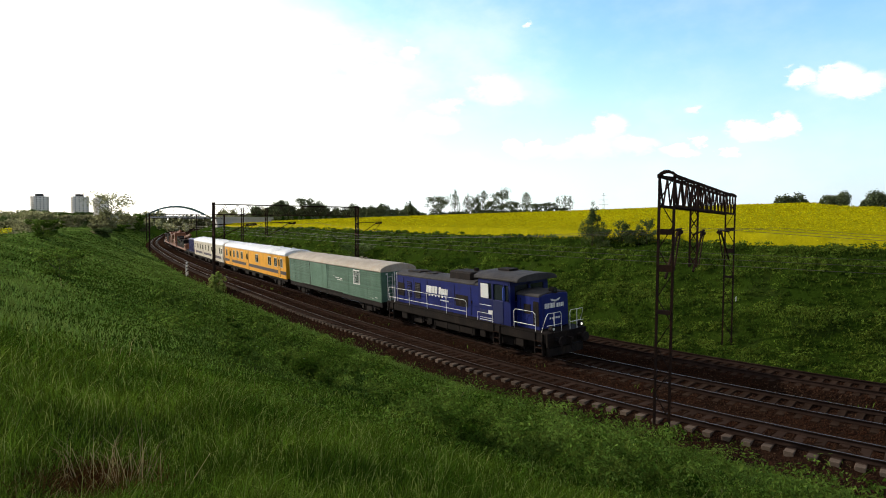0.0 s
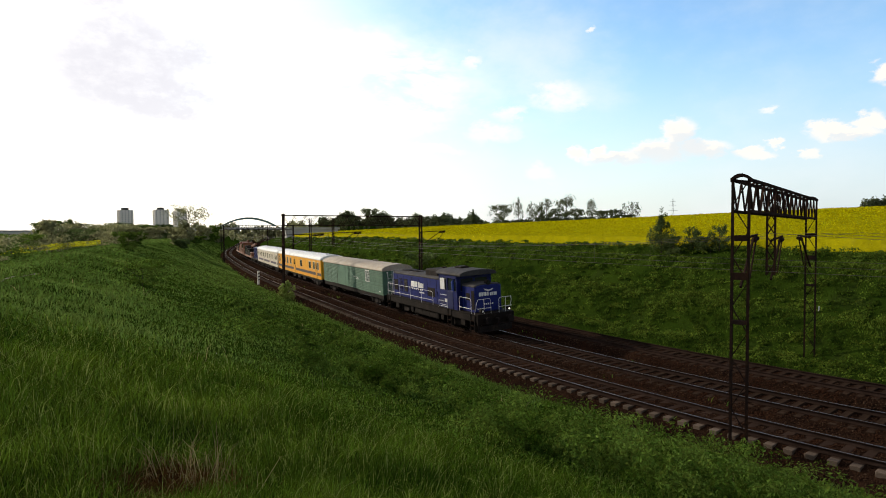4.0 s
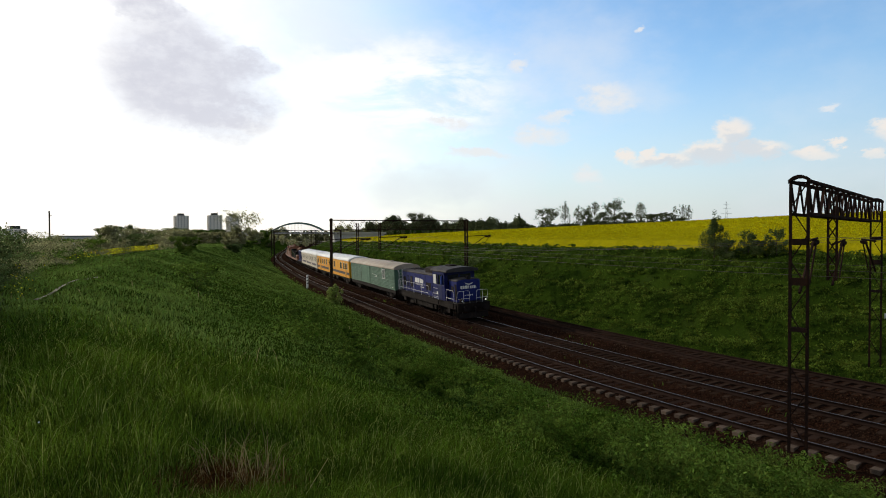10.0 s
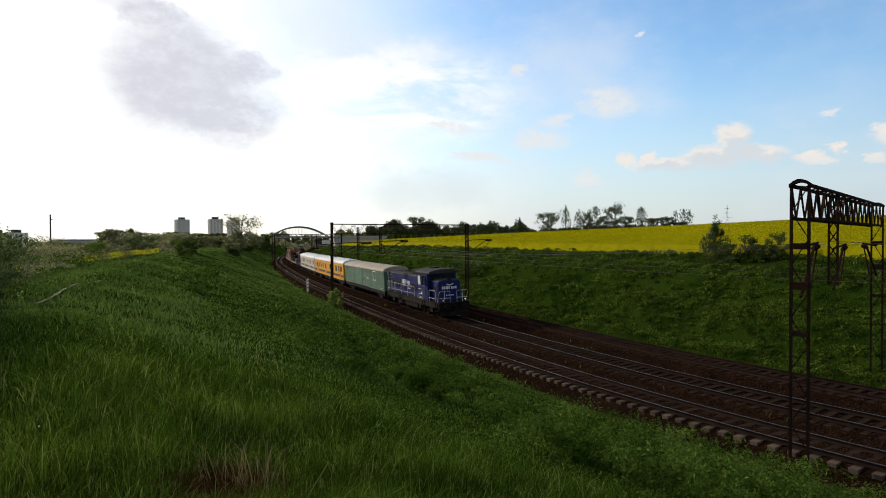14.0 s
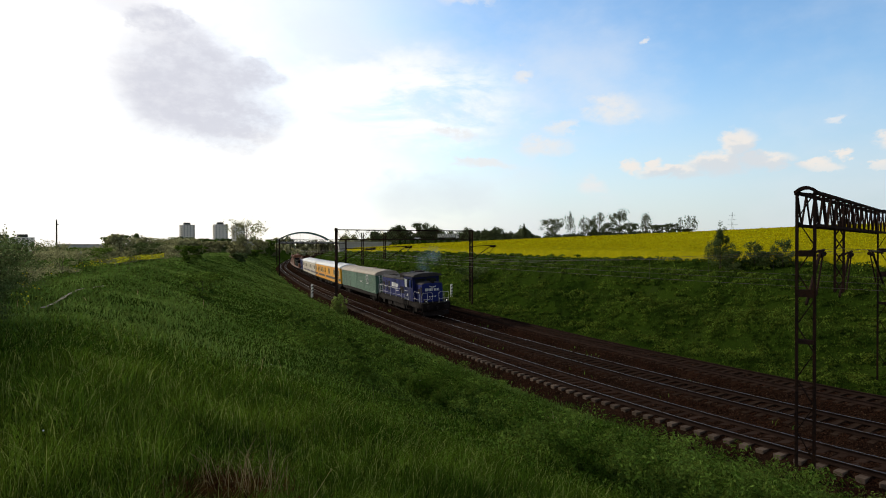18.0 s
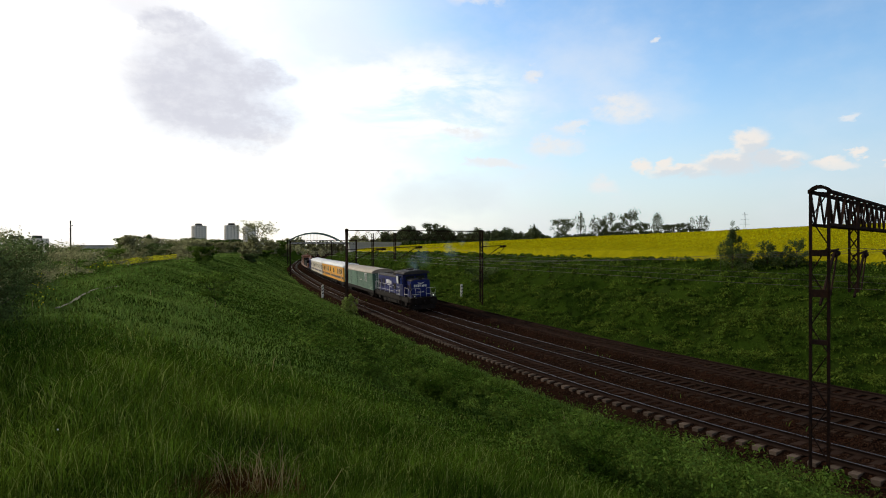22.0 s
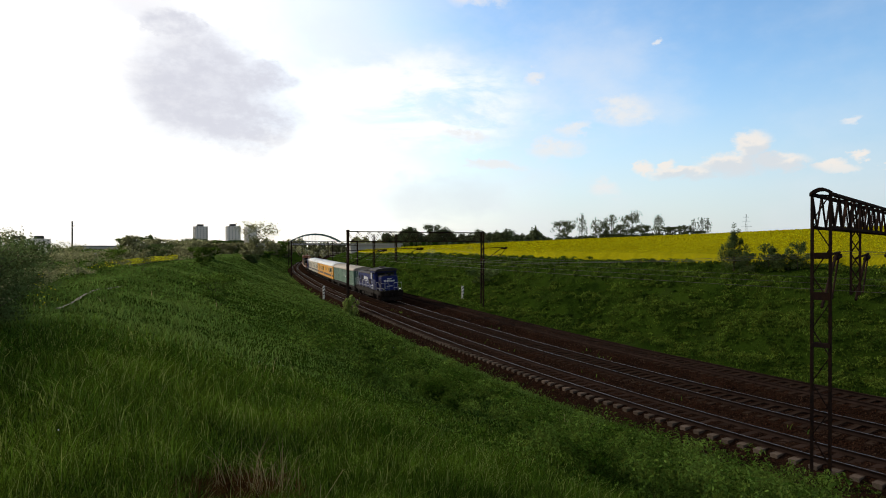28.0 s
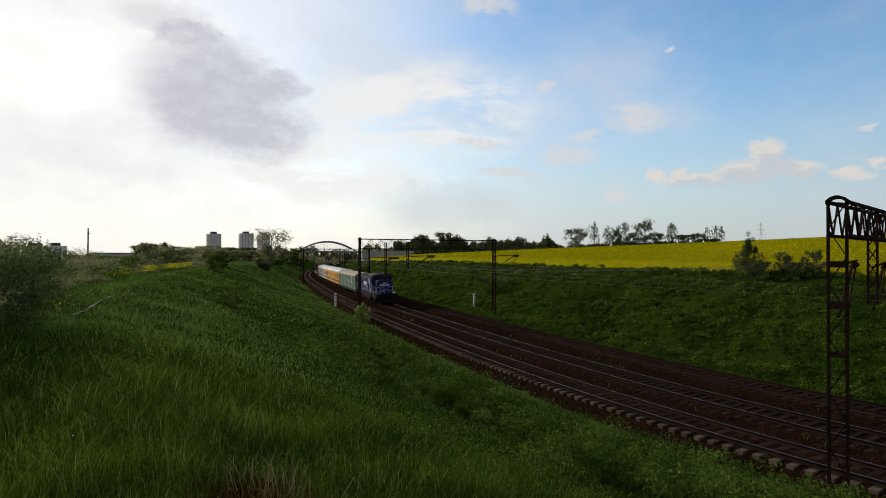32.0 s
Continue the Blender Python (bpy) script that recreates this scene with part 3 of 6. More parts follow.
# ballast beds: one sheet across the three tracks with real shoulders and dips between them
BED = [(-2.35, -0.78), (-1.75, -0.5), (-1.36, -0.34), (-1.2, -0.26), (-0.9, -0.21), (-0.6, -0.2), (-0.4, -0.175), (0.0, -0.17), (0.4, -0.175), (0.6, -0.2), (0.9, -0.2), (1.5, -0.22),
       (1.95, -0.32), (2.4, -0.22), (2.9, -0.14), (3.4, -0.13), (3.95, -0.13), (4.5, -0.12), (5.0, -0.1), (5.5, -0.12), (6.1, -0.4),
       (6.7, -0.5), (7.1, -0.42), (7.6, -0.14), (8.3, -0.13), (9.0, -0.13), (9.7, -0.12), (10.4, -0.12), (11.0, -0.5), (11.8, -0.72), (12.8, -0.85)]
fine_bed = []
for (a, b), (c, d) in zip(BED, BED[1:]):
    n = max(1, int((c - a) / 0.16))
    fine_bed += [(a + (c - a) * i / n, b + (d - b) * i / n) for i in range(n)]
fine_bed.append(BED[-1])
bed = sweep("trackbed", fine_bed, M["ballast"], -45, 90, 0.14, jitter=0.022)
tagged(bed, "rust-brown ballast under three railway tracks", "trackbed", kind="structure")
bed2 = sweep("trackbed", BED, M["ballast"], 90, 680, 1.0)
tagged(bed2, "rust-brown ballast of the curving railway line", "trackbed", kind="structure")

RAIL = [(-0.065, -0.172), (-0.065, -0.155), (-0.012, -0.14), (-0.012, -0.045), (-0.036, -0.03), (-0.036, -0.006), (-0.028, 0.0),
        (0.028, 0.0), (0.036, -0.006), (0.036, -0.03), (0.012, -0.045), (0.012, -0.14), (0.065, -0.155), (0.065, -0.172)]
HEAD = [(-0.027, 0.0045), (0.027, 0.0045)]


def build_tracks():
    shorts = Shape()
    shorts.prism([(-0.13, -0.21), (0.13, -0.21), (0.15, 0.0), (0.13, 0.012), (-0.13, 0.012), (-0.15, 0.0)][::1], -1.3, 1.3, 0.02)
    sl = shorts.mesh("sleeper")
    sl.materials.append(M["sleeper_near"])
    wood = Shape().box(-1.3, 1.3, -0.13, 0.13, -0.16, 0.0, 0.012).mesh("sleeper")
    wood.materials.append(M["wood_sleeper"])
    rng = random.Random(3)
    for k, (off, z, cant) in enumerate(TRACKS):
        track = tagged(new("railway_track"), ("railway track with steel rails on pale concrete sleepers", "railway track the train runs on, weedy ballast",
                       "rusty railway track on dark sleepers beside the bank")[k], "railway track", "tracks", "structure")
        for side in (-0.7535, 0.7535):
            dz = z + side * cant
            r = sweep("rail", [(a, b + dz) for a, b in RAIL], M["rail"], -45, 680, 1.5, track, off + side)
            sweep("rail_head", [(a, b + dz) for a, b in HEAD], M["railtop"] if k < 2 else M["rail"], -45, 680, 1.5, r, off + side)
        s, count, rest = -12.0, 0, Shape()
        while s < 300:
            s += 0.62
            jig = rng.uniform(-0.02, 0.02)
            m = frame_at(s, off + jig, z - 0.178) @ pose(0, 0, 0, 0, -math.degrees(math.atan(cant)), rng.uniform(-0.8, 0.8))
            if s < 75 and count < 140:
                part("sleeper", sl if k == 0 else wood, None, track, at=m)
                count += 1
            else:
                src = [(-1.3, -0.13, -0.1), (1.3, -0.13, -0.1), (1.3, 0.13, -0.1), (-1.3, 0.13, -0.1),
                       (-1.3, -0.13, 0.005), (1.3, -0.13, 0.005), (1.3, 0.13, 0.005), (-1.3, 0.13, 0.005)]
                rest.add([m @ Vector(p) for p in src], [(4, 5, 6, 7), (0, 1, 5, 4), (1, 2, 6, 5), (2, 3, 7, 6), (3, 0, 4, 7)])
        ob = part("sleeper", rest, M["sleeper"] if k == 0 else M["wood_sleeper"], track)
        ob["kind"] = "stuff"


build_tracks()


# ---------------------------------------------------------------- catenary gantries
def gantry(s, o0, o1, top, base0, base1, drops, label, depth=1.1, w=0.72, skew=0.0, leg=0.055):
    """Two lattice masts with a lattice beam over the tracks; drops: offsets of the hanging posts and how low they reach."""
    root = tagged(new("catenary_gantry"), label, "gantry", "catenary gantries")
    root.matrix_basis = frame_at(s, 0, 0) @ pose(o0, 0, 0, 0, 0, skew) @ pose(-o0, 0, 0)
    iron = M["iron"]

    def mast(o, z0):
        m = part("mast", Shape().box(o - leg, o + leg, -w / 2 - 0.04, -w / 2 + 0.04, z0, top), iron, root)
        part("mast_leg", Shape().box(o - leg, o + leg, w / 2 - 0.04, w / 2 + 0.04, z0, top), iron, m)
        n = max(6, int((top - z0) / 0.85))
        for i in range(n):
            a, b = z0 + (top - z0) * i / n, z0 + (top - z0) * (i + 1) / n
            e = 1 if i % 2 else -1
            part("lacing_bar", Shape().bar((o, -e * w / 2, a), (o, e * w / 2, b), 0.05, 0.03), iron, m)
        for zz, hh in ((top - depth - 1.0, 0.2), (top - depth - 2.3, 0.24), (top - depth - 3.8, 0.14)):
            part("gusset_plate", Shape().box(o - 0.085, o + 0.085, -w / 2, w / 2, zz, zz + hh), iron, m)
        part("footing", Shape().box(o - 0.4, o + 0.4, -w / 2 - 0.25, w / 2 + 0.25, z0 - 0.6, z0 + 0.02, 0.03), M["footing"], root)
        return m

    mast(o0, base0), mast(o1, base1)
    for y in (-w / 2, w / 2):
        part("top_chord", Shape().bar((o0, y, top), (o1, y, top), 0.1, 0.1), iron, root)
        low = part("bottom_chord", Shape().bar((o0, y, top - depth), (o1, y, top - depth), 0.1, 0.1), iron, root)
        n = max(8, int((o1 - o0) / 0.62))
        for i in range(n):
            a, b = o0 + (o1 - o0) * i / n, o0 + (o1 - o0) * (i + 1) / n
            lo, hi = (top - depth, top) if i % 2 else (top, top - depth)
            part("web_bar", Shape().bar((a, y, lo), (b, y, hi), 0.055, 0.04), iron, low)
    n = max(6, int((o1 - o0) / 1.3))
    for i in range(n):
        a, b = o0 + (o1 - o0) * i / n, o0 + (o1 - o0) * (i + 1) / n
        e = w / 2 if i % 2 else -w / 2
        for zz in (top, top - depth):
            part("tie_bar", Shape().bar((a, -e, zz), (b, e, zz), 0.05), iron, root)
    for o in (o0, o1):
        part("bowed_cap", Shape().add(*bow((o, 0, top), w)), iron, root)
    for o, low in drops:
        d = part("hanging_post", Shape().box(o - 0.12, o - 0.07, -0.17, -0.12, low, top - 0.3).box(o + 0.07, o + 0.12, -0.17, -0.12, low, top - 0.3).box(o - 0.12, o - 0.07, 0.12, 0.17, low, top - 0.3).box(o + 0.07, o + 0.12, 0.12, 0.17, low, top - 0.3), iron, root)
        z = low
        while z < top - 0.4:
            part("rung", Shape().bar((o - 0.1, -0.15, z), (o - 0.1, 0.15, z + 0.5), 0.04).bar((o + 0.1, 0.15, z), (o + 0.1, -0.15, z + 0.5), 0.04), iron, d)
            z += 0.55
    return root


def bow(c, w):
    """A curved plate over a mast's head."""
    x, y, z = c
    pts = [(x, y + w * 0.62 * t, z + 0.16 * (1 - t * t)) for t in (-1, -0.6, -0.2, 0.2, 0.6, 1)]
    v = [(px + e, py, pz + h) for px, py, pz in pts for e in (-0.12, 0.12) for h in (-0.06, 0.05)]
    f = []
    for i in range(len(pts) - 1):
        k = i * 4
        f += [(k, k + 4, k + 6, k + 2), (k + 1, k + 3, k + 7, k + 5), (k, k + 1, k + 5, k + 4), (k + 2, k + 6, k + 7, k + 3)]
    return v, f


def cantilever(root, o, z, reach, iron):
    """A bracket from a post: tube, strut, insulator and steady arm."""
    b = part("bracket_tube", Shape().rod((o, 0, z), (o + reach, 0, z + 0.15), 0.045), iron, root)
    part("strut", Shape().rod((o, 0, z - 1.6), (o + reach * 0.8, 0, z + 0.1), 0.05), iron, b)
    part("insulator", Shape().rod((o + reach * 0.75, 0, z - 0.05), (o + reach * 1.0, 0, z + 0.02), 0.09, 8), iron, b)
    part("steady_arm", Shape().rod((o + reach * 0.95, 0, z), (o + reach * 0.55, 0, z - 1.4), 0.03), iron, b)


g1 = gantry(13.5, -1.9, 15.7, 8.7, -0.7, -0.55, ((3.6, 5.2),), "tall rusty lattice catenary gantry spanning three tracks", 1.05, 0.5, 13.5)
cantilever(g1, -1.8, 6.7, 2.6, M["iron"]), cantilever(g1, 3.7, 6.6, 2.6, M["iron"]), cantilever(g1, 15.5, 6.6, -4.6, M["iron"])
part("sign_plate", Shape().box(15.5, 16.0, -0.44, -0.42, 2.5, 2.75), M["white"], g1, "small white plate")
g2 = gantry(68.5, -2.8, 14.0, 8.8, -0.7, -0.5, ((0.25, 4.7), (2.9, 5.4)), "dark lattice catenary gantry farther along the cutting", 1.1, leg=0.09)
cantilever(g2, -2.7, 6.6, 4.5, M["iron"]), cantilever(g2, 2.9, 6.8, 3.4, M["iron"]), cantilever(g2, 14.2, 6.9, 3.2, M["iron"])
g3 = gantry(156.0, -2.6, 14.0, 8.4, -0.7, -0.5, ((6.5, 5.0),), "dark lattice catenary gantry in the far curve", 0.9, leg=0.14)
g4 = gantry(243.0, -2.8, 14.0, 9.2, -0.7, -0.5, ((6.5, 5.0),), "dark lattice catenary gantry near the road bridge", 0.9, leg=0.14)


def overhead_wires():
    stops = (-45.0, 13.3, 68.5, 156.0, 243.0, 330.0)
    for k, off in enumerate((0.0, 3.95, 9.0)):
        line = tagged(new("overhead_line"), "thin overhead contact wire and carrier above a track", "overhead line", "overhead lines")
        for name, z, sag in (("contact_wire", 5.55, 0.0), ("carrier_wire", 6.9, 0.95)):
            way, n = [], 14
            for a, b in zip(stops, stops[1:]):
                way += [along(a + (b - a) * i / n, off + 0.15 * (-1) ** i * (i % n == 0), z - sag * (1 - (2 * i / n - 1) ** 2)) for i in range(n + (b == stops[-1]))]
            part(name, Shape().tube(way, 0.007), M["wire"], line)
        d = Shape()
        for a, b in zip(stops[:4], stops[1:4]):
            for i in range(1, 7):
                s = a + (b - a) * i / 7
                d.rod(along(s, off, 5.55), along(s, off, 6.9 - 0.95 * (1 - (2 * i / 7 - 1) ** 2)), 0.005, 3)
        part("dropper", d, M["wire"], line)["kind"] = "stuff"


overhead_wires()


# ---------------------------------------------------------------- the train
# where the front coupling of the locomotive stands along the line, second by second
RUN = ((0, 21.7), (1, 25.15), (2, 28.3), (3, 31.2), (6, 38.3), (7, 39.8), (8, 41.3), (9, 42.85), (10, 44.1), (11, 45.2), (12, 46.2), (13, 47.15),
       (14, 48.25), (17, 52.15), (18, 53.6), (19, 55.15), (20, 56.85), (21, 58.65), (22, 60.35), (23, 62.4), (24, 64.4), (25, 66.5), (28, 73.4),
       (29, 75.65), (30, 77.85), (31, 80.05), (32, 82.3))


def front_at(t):
    """Smooth position of the train's front at t seconds."""
    ts, ss = [r[0] for r in RUN], [r[1] for r in RUN]
    grad = np.gradient(ss, ts)
    i = min(max(int(np.searchsorted(ts, t, side="right")) - 1, 0), len(ts) - 2)
    h = ts[i + 1] - ts[i]
    u = (t - ts[i]) / h
    return ((2 * u**3 - 3 * u**2 + 1) * ss[i] + (u**3 - 2 * u**2 + u) * h * grad[i] + (-2 * u**3 + 3 * u**2) * ss[i + 1] + (u**3 - u**2) * h * grad[i + 1])


def stand(s_mid, pivot):
    """Pose of a vehicle whose bogies are pivot metres either side of its middle. Its x axis points to the camera's end of the line."""
    off, z, cant = TRACKS[1]
    a, b = along(s_mid - pivot, off, z), along(s_mid + pivot, off, z)
    x = (a - b).normalized()
    y = Vector((0, 0, 1)).cross(x).normalized()
    m = Matrix((x, y, x.cross(y))).transposed().to_4x4()
    return Matrix.Translation((a + b) / 2) @ m @ pose(0, 0, 0, math.degrees(math.atan(cant)), 0, 0)


VEHICLES = []        # root, distance of its middle behind the train's front, half its pivot spacing
gap = [0.0]


def vehicle(name, label, category, length, pivot):
    root = tagged(new(name), label, category, "train")
    VEHICLES.append((root, gap[0] + length / 2, pivot))
    gap[0] += length
    return root



SPIN = []            # wheelset, its place along the vehicle, its radius


def wheelset(root, x, r=0.5):
    axle = part("wheelset", Shape().rod((0, -0.7, 0), (0, 0.7, 0), 0.08, 8), M["black"], root, at=pose(x, 0, r))
    for y in (-0.72, 0.72):
        w = Shape().rod((0, y - 0.065, 0), (0, y + 0.065, 0), r, 18).rod((0, y * 0.93 - 0.03, 0), (0, y * 0.93 + 0.03, 0), r + 0.03, 18)
        for i in range(3):
            c, q = math.cos(i * math.pi / 3) * r * 0.8, math.sin(i * math.pi / 3) * r * 0.8
            w.bar((-c, y * 1.11, -q), (c, y * 1.11, q), 0.09, 0.03)
        part("wheel", w, M["black"], axle)
    SPIN.append((axle, x, r))


def bogie(root, x, base, r=0.5):
    b = Shape()
    for y in (-1.02, 1.02):
        b.box(x - base / 2 - 0.75, x + base / 2 + 0.75, y - 0.07, y + 0.07, r + 0.02, r + 0.26, 0.02)
        b.box(x - 0.5, x + 0.5, y - 0.09, y + 0.09, r - 0.22, r + 0.3, 0.03)
    b.box(x - 0.25, x + 0.25, -1.0, 1.0, r + 0.05, r + 0.3)
    frame_part = part("bogie_frame", b, M["black"], root)
    for e in (-1, 1):
        for y in (-1.06, 1.06):
            part("axle_box", Shape().box(x + e * base / 2 - 0.17, x + e * base / 2 + 0.17, y - 0.1, y + 0.1, r - 0.18, r + 0.2, 0.03), M["black"], frame_part)
            part("spring", Shape().rod((x + e * base * 0.26, y, r - 0.1), (x + e * base * 0.26, y, r + 0.26), 0.1, 8), M["black"], frame_part)
        wheelset(root, x + e * base / 2, r)


def buffers(root, x, e, mat=None):
    for y in (-0.875, 0.875):
        b = part("buffer", Shape().rod((x, y, 1.05), (x + e * 0.42, y, 1.05), 0.09, 10), M["black"], root)
        part("buffer_head", Shape().rod((x + e * 0.42, y, 1.05), (x + e * 0.5, y, 1.05), 0.24, 14), M["black"], b)
        part("buffer_sleeve", Shape().rod((x, y, 1.05), (x + e * 0.2, y, 1.05), 0.15, 10), M["black"], b)
    part("coupling_hook", Shape().box(min(x, x + e * 0.4), max(x, x + e * 0.4), -0.05, 0.05, 0.98, 1.12).rod((x + e * 0.25, 0, 1.0), (x + e * 0.3, 0, 0.5), 0.05, 6), M["black"], root)


def arched(y, z0, z1, rise, n=9):
    """A body section: upright sides, arched top."""
    top = [(y * math.cos(math.pi * i / (n - 1)), z1 + rise * math.sin(math.pi * i / (n - 1)) ** 0.9) for i in range(n)]
    return [(-y, z0), (y, z0)] + top


def roof_skin(y, z1, rise, thick, n=11):
    out = [(y * math.cos(math.pi * i / (n - 1)), z1 + rise * math.sin(math.pi * i / (n - 1)) ** 0.9) for i in range(n)]
    return [(-y * 0.985, z1 - thick), (y * 0.985, z1 - thick)] + out


def rail_loop(root, pts, posts, floor, label="white handrail"):
    r = part("handrail", Shape().pipe(pts, 0.016, 6), M["white"], root, label)
    for p in posts:
        part("handrail_post", Shape().rod((p[0], p[1], floor), p, 0.02, 6), M["white"], r)
    return r


def locomotive():
    root = vehicle("diesel_locomotive", "dark blue four-axle diesel locomotive with white handrails and lettering", "locomotive", 16.4, 4.4)
    X = 7.7
    part("underframe", Shape().box(-X, X, -1.42, 1.42, 0.86, 1.36, 0.02).box(-X, X, -1.45, 1.45, 1.36, 1.42), M["soot"], root)
    part("side_sill", Shape().box(-X + 0.3, X - 0.3, -1.46, -1.43, 0.92, 1.3), M["soot"], root)
    for e in (-1, 1):
        part("buffer_beam", Shape().box(min(e * X, e * (X + 0.12)), max(e * X, e * (X + 0.12)), -1.45, 1.45, 0.7, 1.42, 0.02), M["soot"], root)
        buffers(root, e * (X + 0.12), e)
        part("snow_plough", Shape().box(min(e * (X - 0.2), e * (X + 0.05)), max(e * (X - 0.2), e * (X + 0.05)), -1.3, 1.3, 0.2, 0.62, 0.03), M["black"], root)
        bogie(root, e * 4.4, 2.6)
    tank = part("fuel_tank", Shape().box(-2.4, 1.9, -1.3, 1.3, 0.35, 0.9, 0.08), M["soot"], root)
    for i in range(4):
        part("tank_strap", Shape().box(-2.2 + i * 1.25, -2.12 + i * 1.25, -1.32, 1.32, 0.34, 0.92), M["black"], tank)
    for i, (x, w) in enumerate(((-6.0, 0.7), (-2.9, 0.5), (2.4, 0.5), (5.4, 0.6))):
        part("sand_box", Shape().box(x, x + w, -1.38, -1.05, 0.45, 0.88, 0.03), M["soot"], root)
    # steps under the cab and at the ends
    for x in (3.95, 7.2, -7.2):
        st = part("steps", Shape().box(x - 0.28, x - 0.24, -1.5, -1.3, 0.25, 1.36).box(x + 0.24, x + 0.28, -1.5, -1.3, 0.25, 1.36), M["black"], root)
        for z in (0.3, 0.62, 0.96):
            part("tread", Shape().box(x - 0.26, x + 0.26, -1.52, -1.28, z, z + 0.03), M["rail"], st)
    # long hood
    hood = part("long_hood", Shape().prism(arched(1.02, 1.42, 3.34, 0.18), -7.25, 2.5, 0.03), M["blue"], root)
    part("hood_roof", Shape().prism(roof_skin(1.03, 3.36, 0.2, 0.12), -7.2, 2.45, 0.03), M["roofgrey"], hood, "dusty grey roof")
    for x in (-6.2, -4.9, -3.3, -1.9, -0.4, 1.2):
        part("door_seam", Shape().box(x - 0.012, x + 0.012, -1.032, -1.015, 1.5, 3.2), M["black"], hood)
        part("door_latch", Shape().box(x + 0.06, x + 0.1, -1.05, -1.02, 2.2, 2.36), M["rail"], hood)
    for x, w in ((-5.75, 0.55), (-4.75, 0.62)):
        g = part("louvre_panel", Shape().box(x, x + w, -1.034, -1.02, 1.9, 2.95), M["black"], hood)
        for i in range(9):
            part("louvre", Shape().box(x + 0.03, x + w - 0.03, -1.06, -1.03, 1.94 + i * 0.11, 1.99 + i * 0.11), M["roofgrey"] if x > -5 else M["blue"], g)
    part("side_panel", Shape().box(-6.9, -6.1, -1.034, -1.02, 1.9, 2.8), M["black"], hood)
    part("side_panel", Shape().box(-0.3, 0.9, -1.034, -1.02, 1.9, 2.6), M["black"], hood)
    for x0, x1, y, z0, z1 in ((-6.4, -4.9, 0.5, 3.5, 3.62), (-4.4, -3.4, 0.45, 3.5, 3.6)):
        part("roof_hatch", Shape().box(x0, x1, -y, y, z0, z1, 0.04), M["black"], hood)
    part("exhaust_box", Shape().box(-1.3, 0.9, -0.72, 0.72, 3.4, 3.98, 0.1), M["black"], root, "sooty exhaust box")
    part("exhaust_pipe", Shape().rod((0.3, 0.2, 3.9), (0.3, 0.2, 4.14), 0.16, 10), M["black"], root)
    part("roof_pipe", Shape().prism(roof_skin(1.04, 3.4, 0.22, 0.1), 1.4, 1.6, 0.02), M["roofgrey"], root)
    # short hood
    nose = part("short_hood", Shape().prism(arched(1.06, 1.42, 3.16, 0.18), 5.1, 7.0, 0.12), M["blue"], root)
    part("nose_roof", Shape().prism(roof_skin(1.07, 3.18, 0.2, 0.1), 5.1, 6.95, 0.08), M["roofgrey"], nose, "dark dusty roof")
    part("side_panel", Shape().box(5.75, 6.25, -1.075, -1.055, 2.2, 2.7), M["black"], nose)
    part("side_panel", Shape().box(6.45, 6.85, -1.075, -1.055, 1.6, 2.9), M["black"], nose)
    part("door_seam", Shape().box(5.5, 5.53, -1.075, -1.055, 1.5, 3.0), M["black"], nose)
    # cab
    cab = part("cab", Shape().box(2.4, 5.1, -1.42, 1.42, 1.42, 2.72, 0.02).box(2.4, 2.62, -1.42, 1.42, 2.7, 3.9).box(4.95, 5.1, -1.42, -1.1, 2.7, 3.9)
               .box(4.95, 5.1, 1.1, 1.42, 2.7, 3.9).box(4.95, 5.1, -0.08, 0.08, 2.7, 3.9).box(4.95, 5.1, -1.42, 1.42, 3.6, 3.95)
               .box(2.4, 5.1, -1.42, -1.3, 3.62, 3.95).box(2.4, 5.1, 1.3, 1.42, 3.62, 3.95).box(3.55, 3.68, -1.42, -1.3, 2.7, 3.7).box(4.5, 4.62, -1.42, -1.3, 2.7, 3.7)
               .box(3.55, 3.68, 1.3, 1.42, 2.7, 3.7).box(2.4, 5.1, 1.34, 1.42, 2.6, 2.9), M["blue"], root)
    part("cab_roof", Shape().prism(roof_skin(1.52, 3.92, 0.32, 0.07, 13), 2.1, 5.75, 0.03), M["roofgrey"], cab, "dark grey arched roof")
    part("roof_vent", Shape().box(2.9, 3.9, -0.35, 0.35, 4.2, 4.36, 0.04), M["black"], cab)
    for y0, y1 in ((-1.1, -0.08), (0.08, 1.1)):
        part("windscreen", Shape().box(5.0, 5.04, y0, y1, 2.75, 3.6), M["glass"], cab)
    part("side_window", Shape().box(3.7, 4.48, -1.37, -1.34, 2.75, 3.6), M["glass"], cab)
    part("side_window", Shape().box(2.62, 3.55, -1.37, -1.34, 2.75, 3.6), M["glass"], cab)
    # Plain white stands in for sky mirrored in this pane.
    part("sliding_pane", Shape().box(2.64, 3.3, -1.45, -1.425, 2.76, 3.58, 0.01), M["bright"], cab, "sliding pane coloured white for the sky's shine")
    part("cab_door", Shape().box(3.7, 4.5, -1.44, -1.425, 1.48, 2.7), M["bluedark"], cab)
    part("side_window", Shape().box(4.64, 4.95, -1.37, -1.34, 2.75, 3.6), M["glass"], cab)
    part("mirror", Shape().box(4.66, 4.72, -1.6, -1.46, 2.8, 3.5, 0.01), M["bluelight"], cab)
    part("white_line", Shape().box(2.5, 3.5, -1.43, -1.422, 2.34, 2.38), M["white"], cab)
    part("number_bar", Shape().box(3.25, 3.6, -1.43, -1.422, 1.86, 2.1), M["white"], cab)
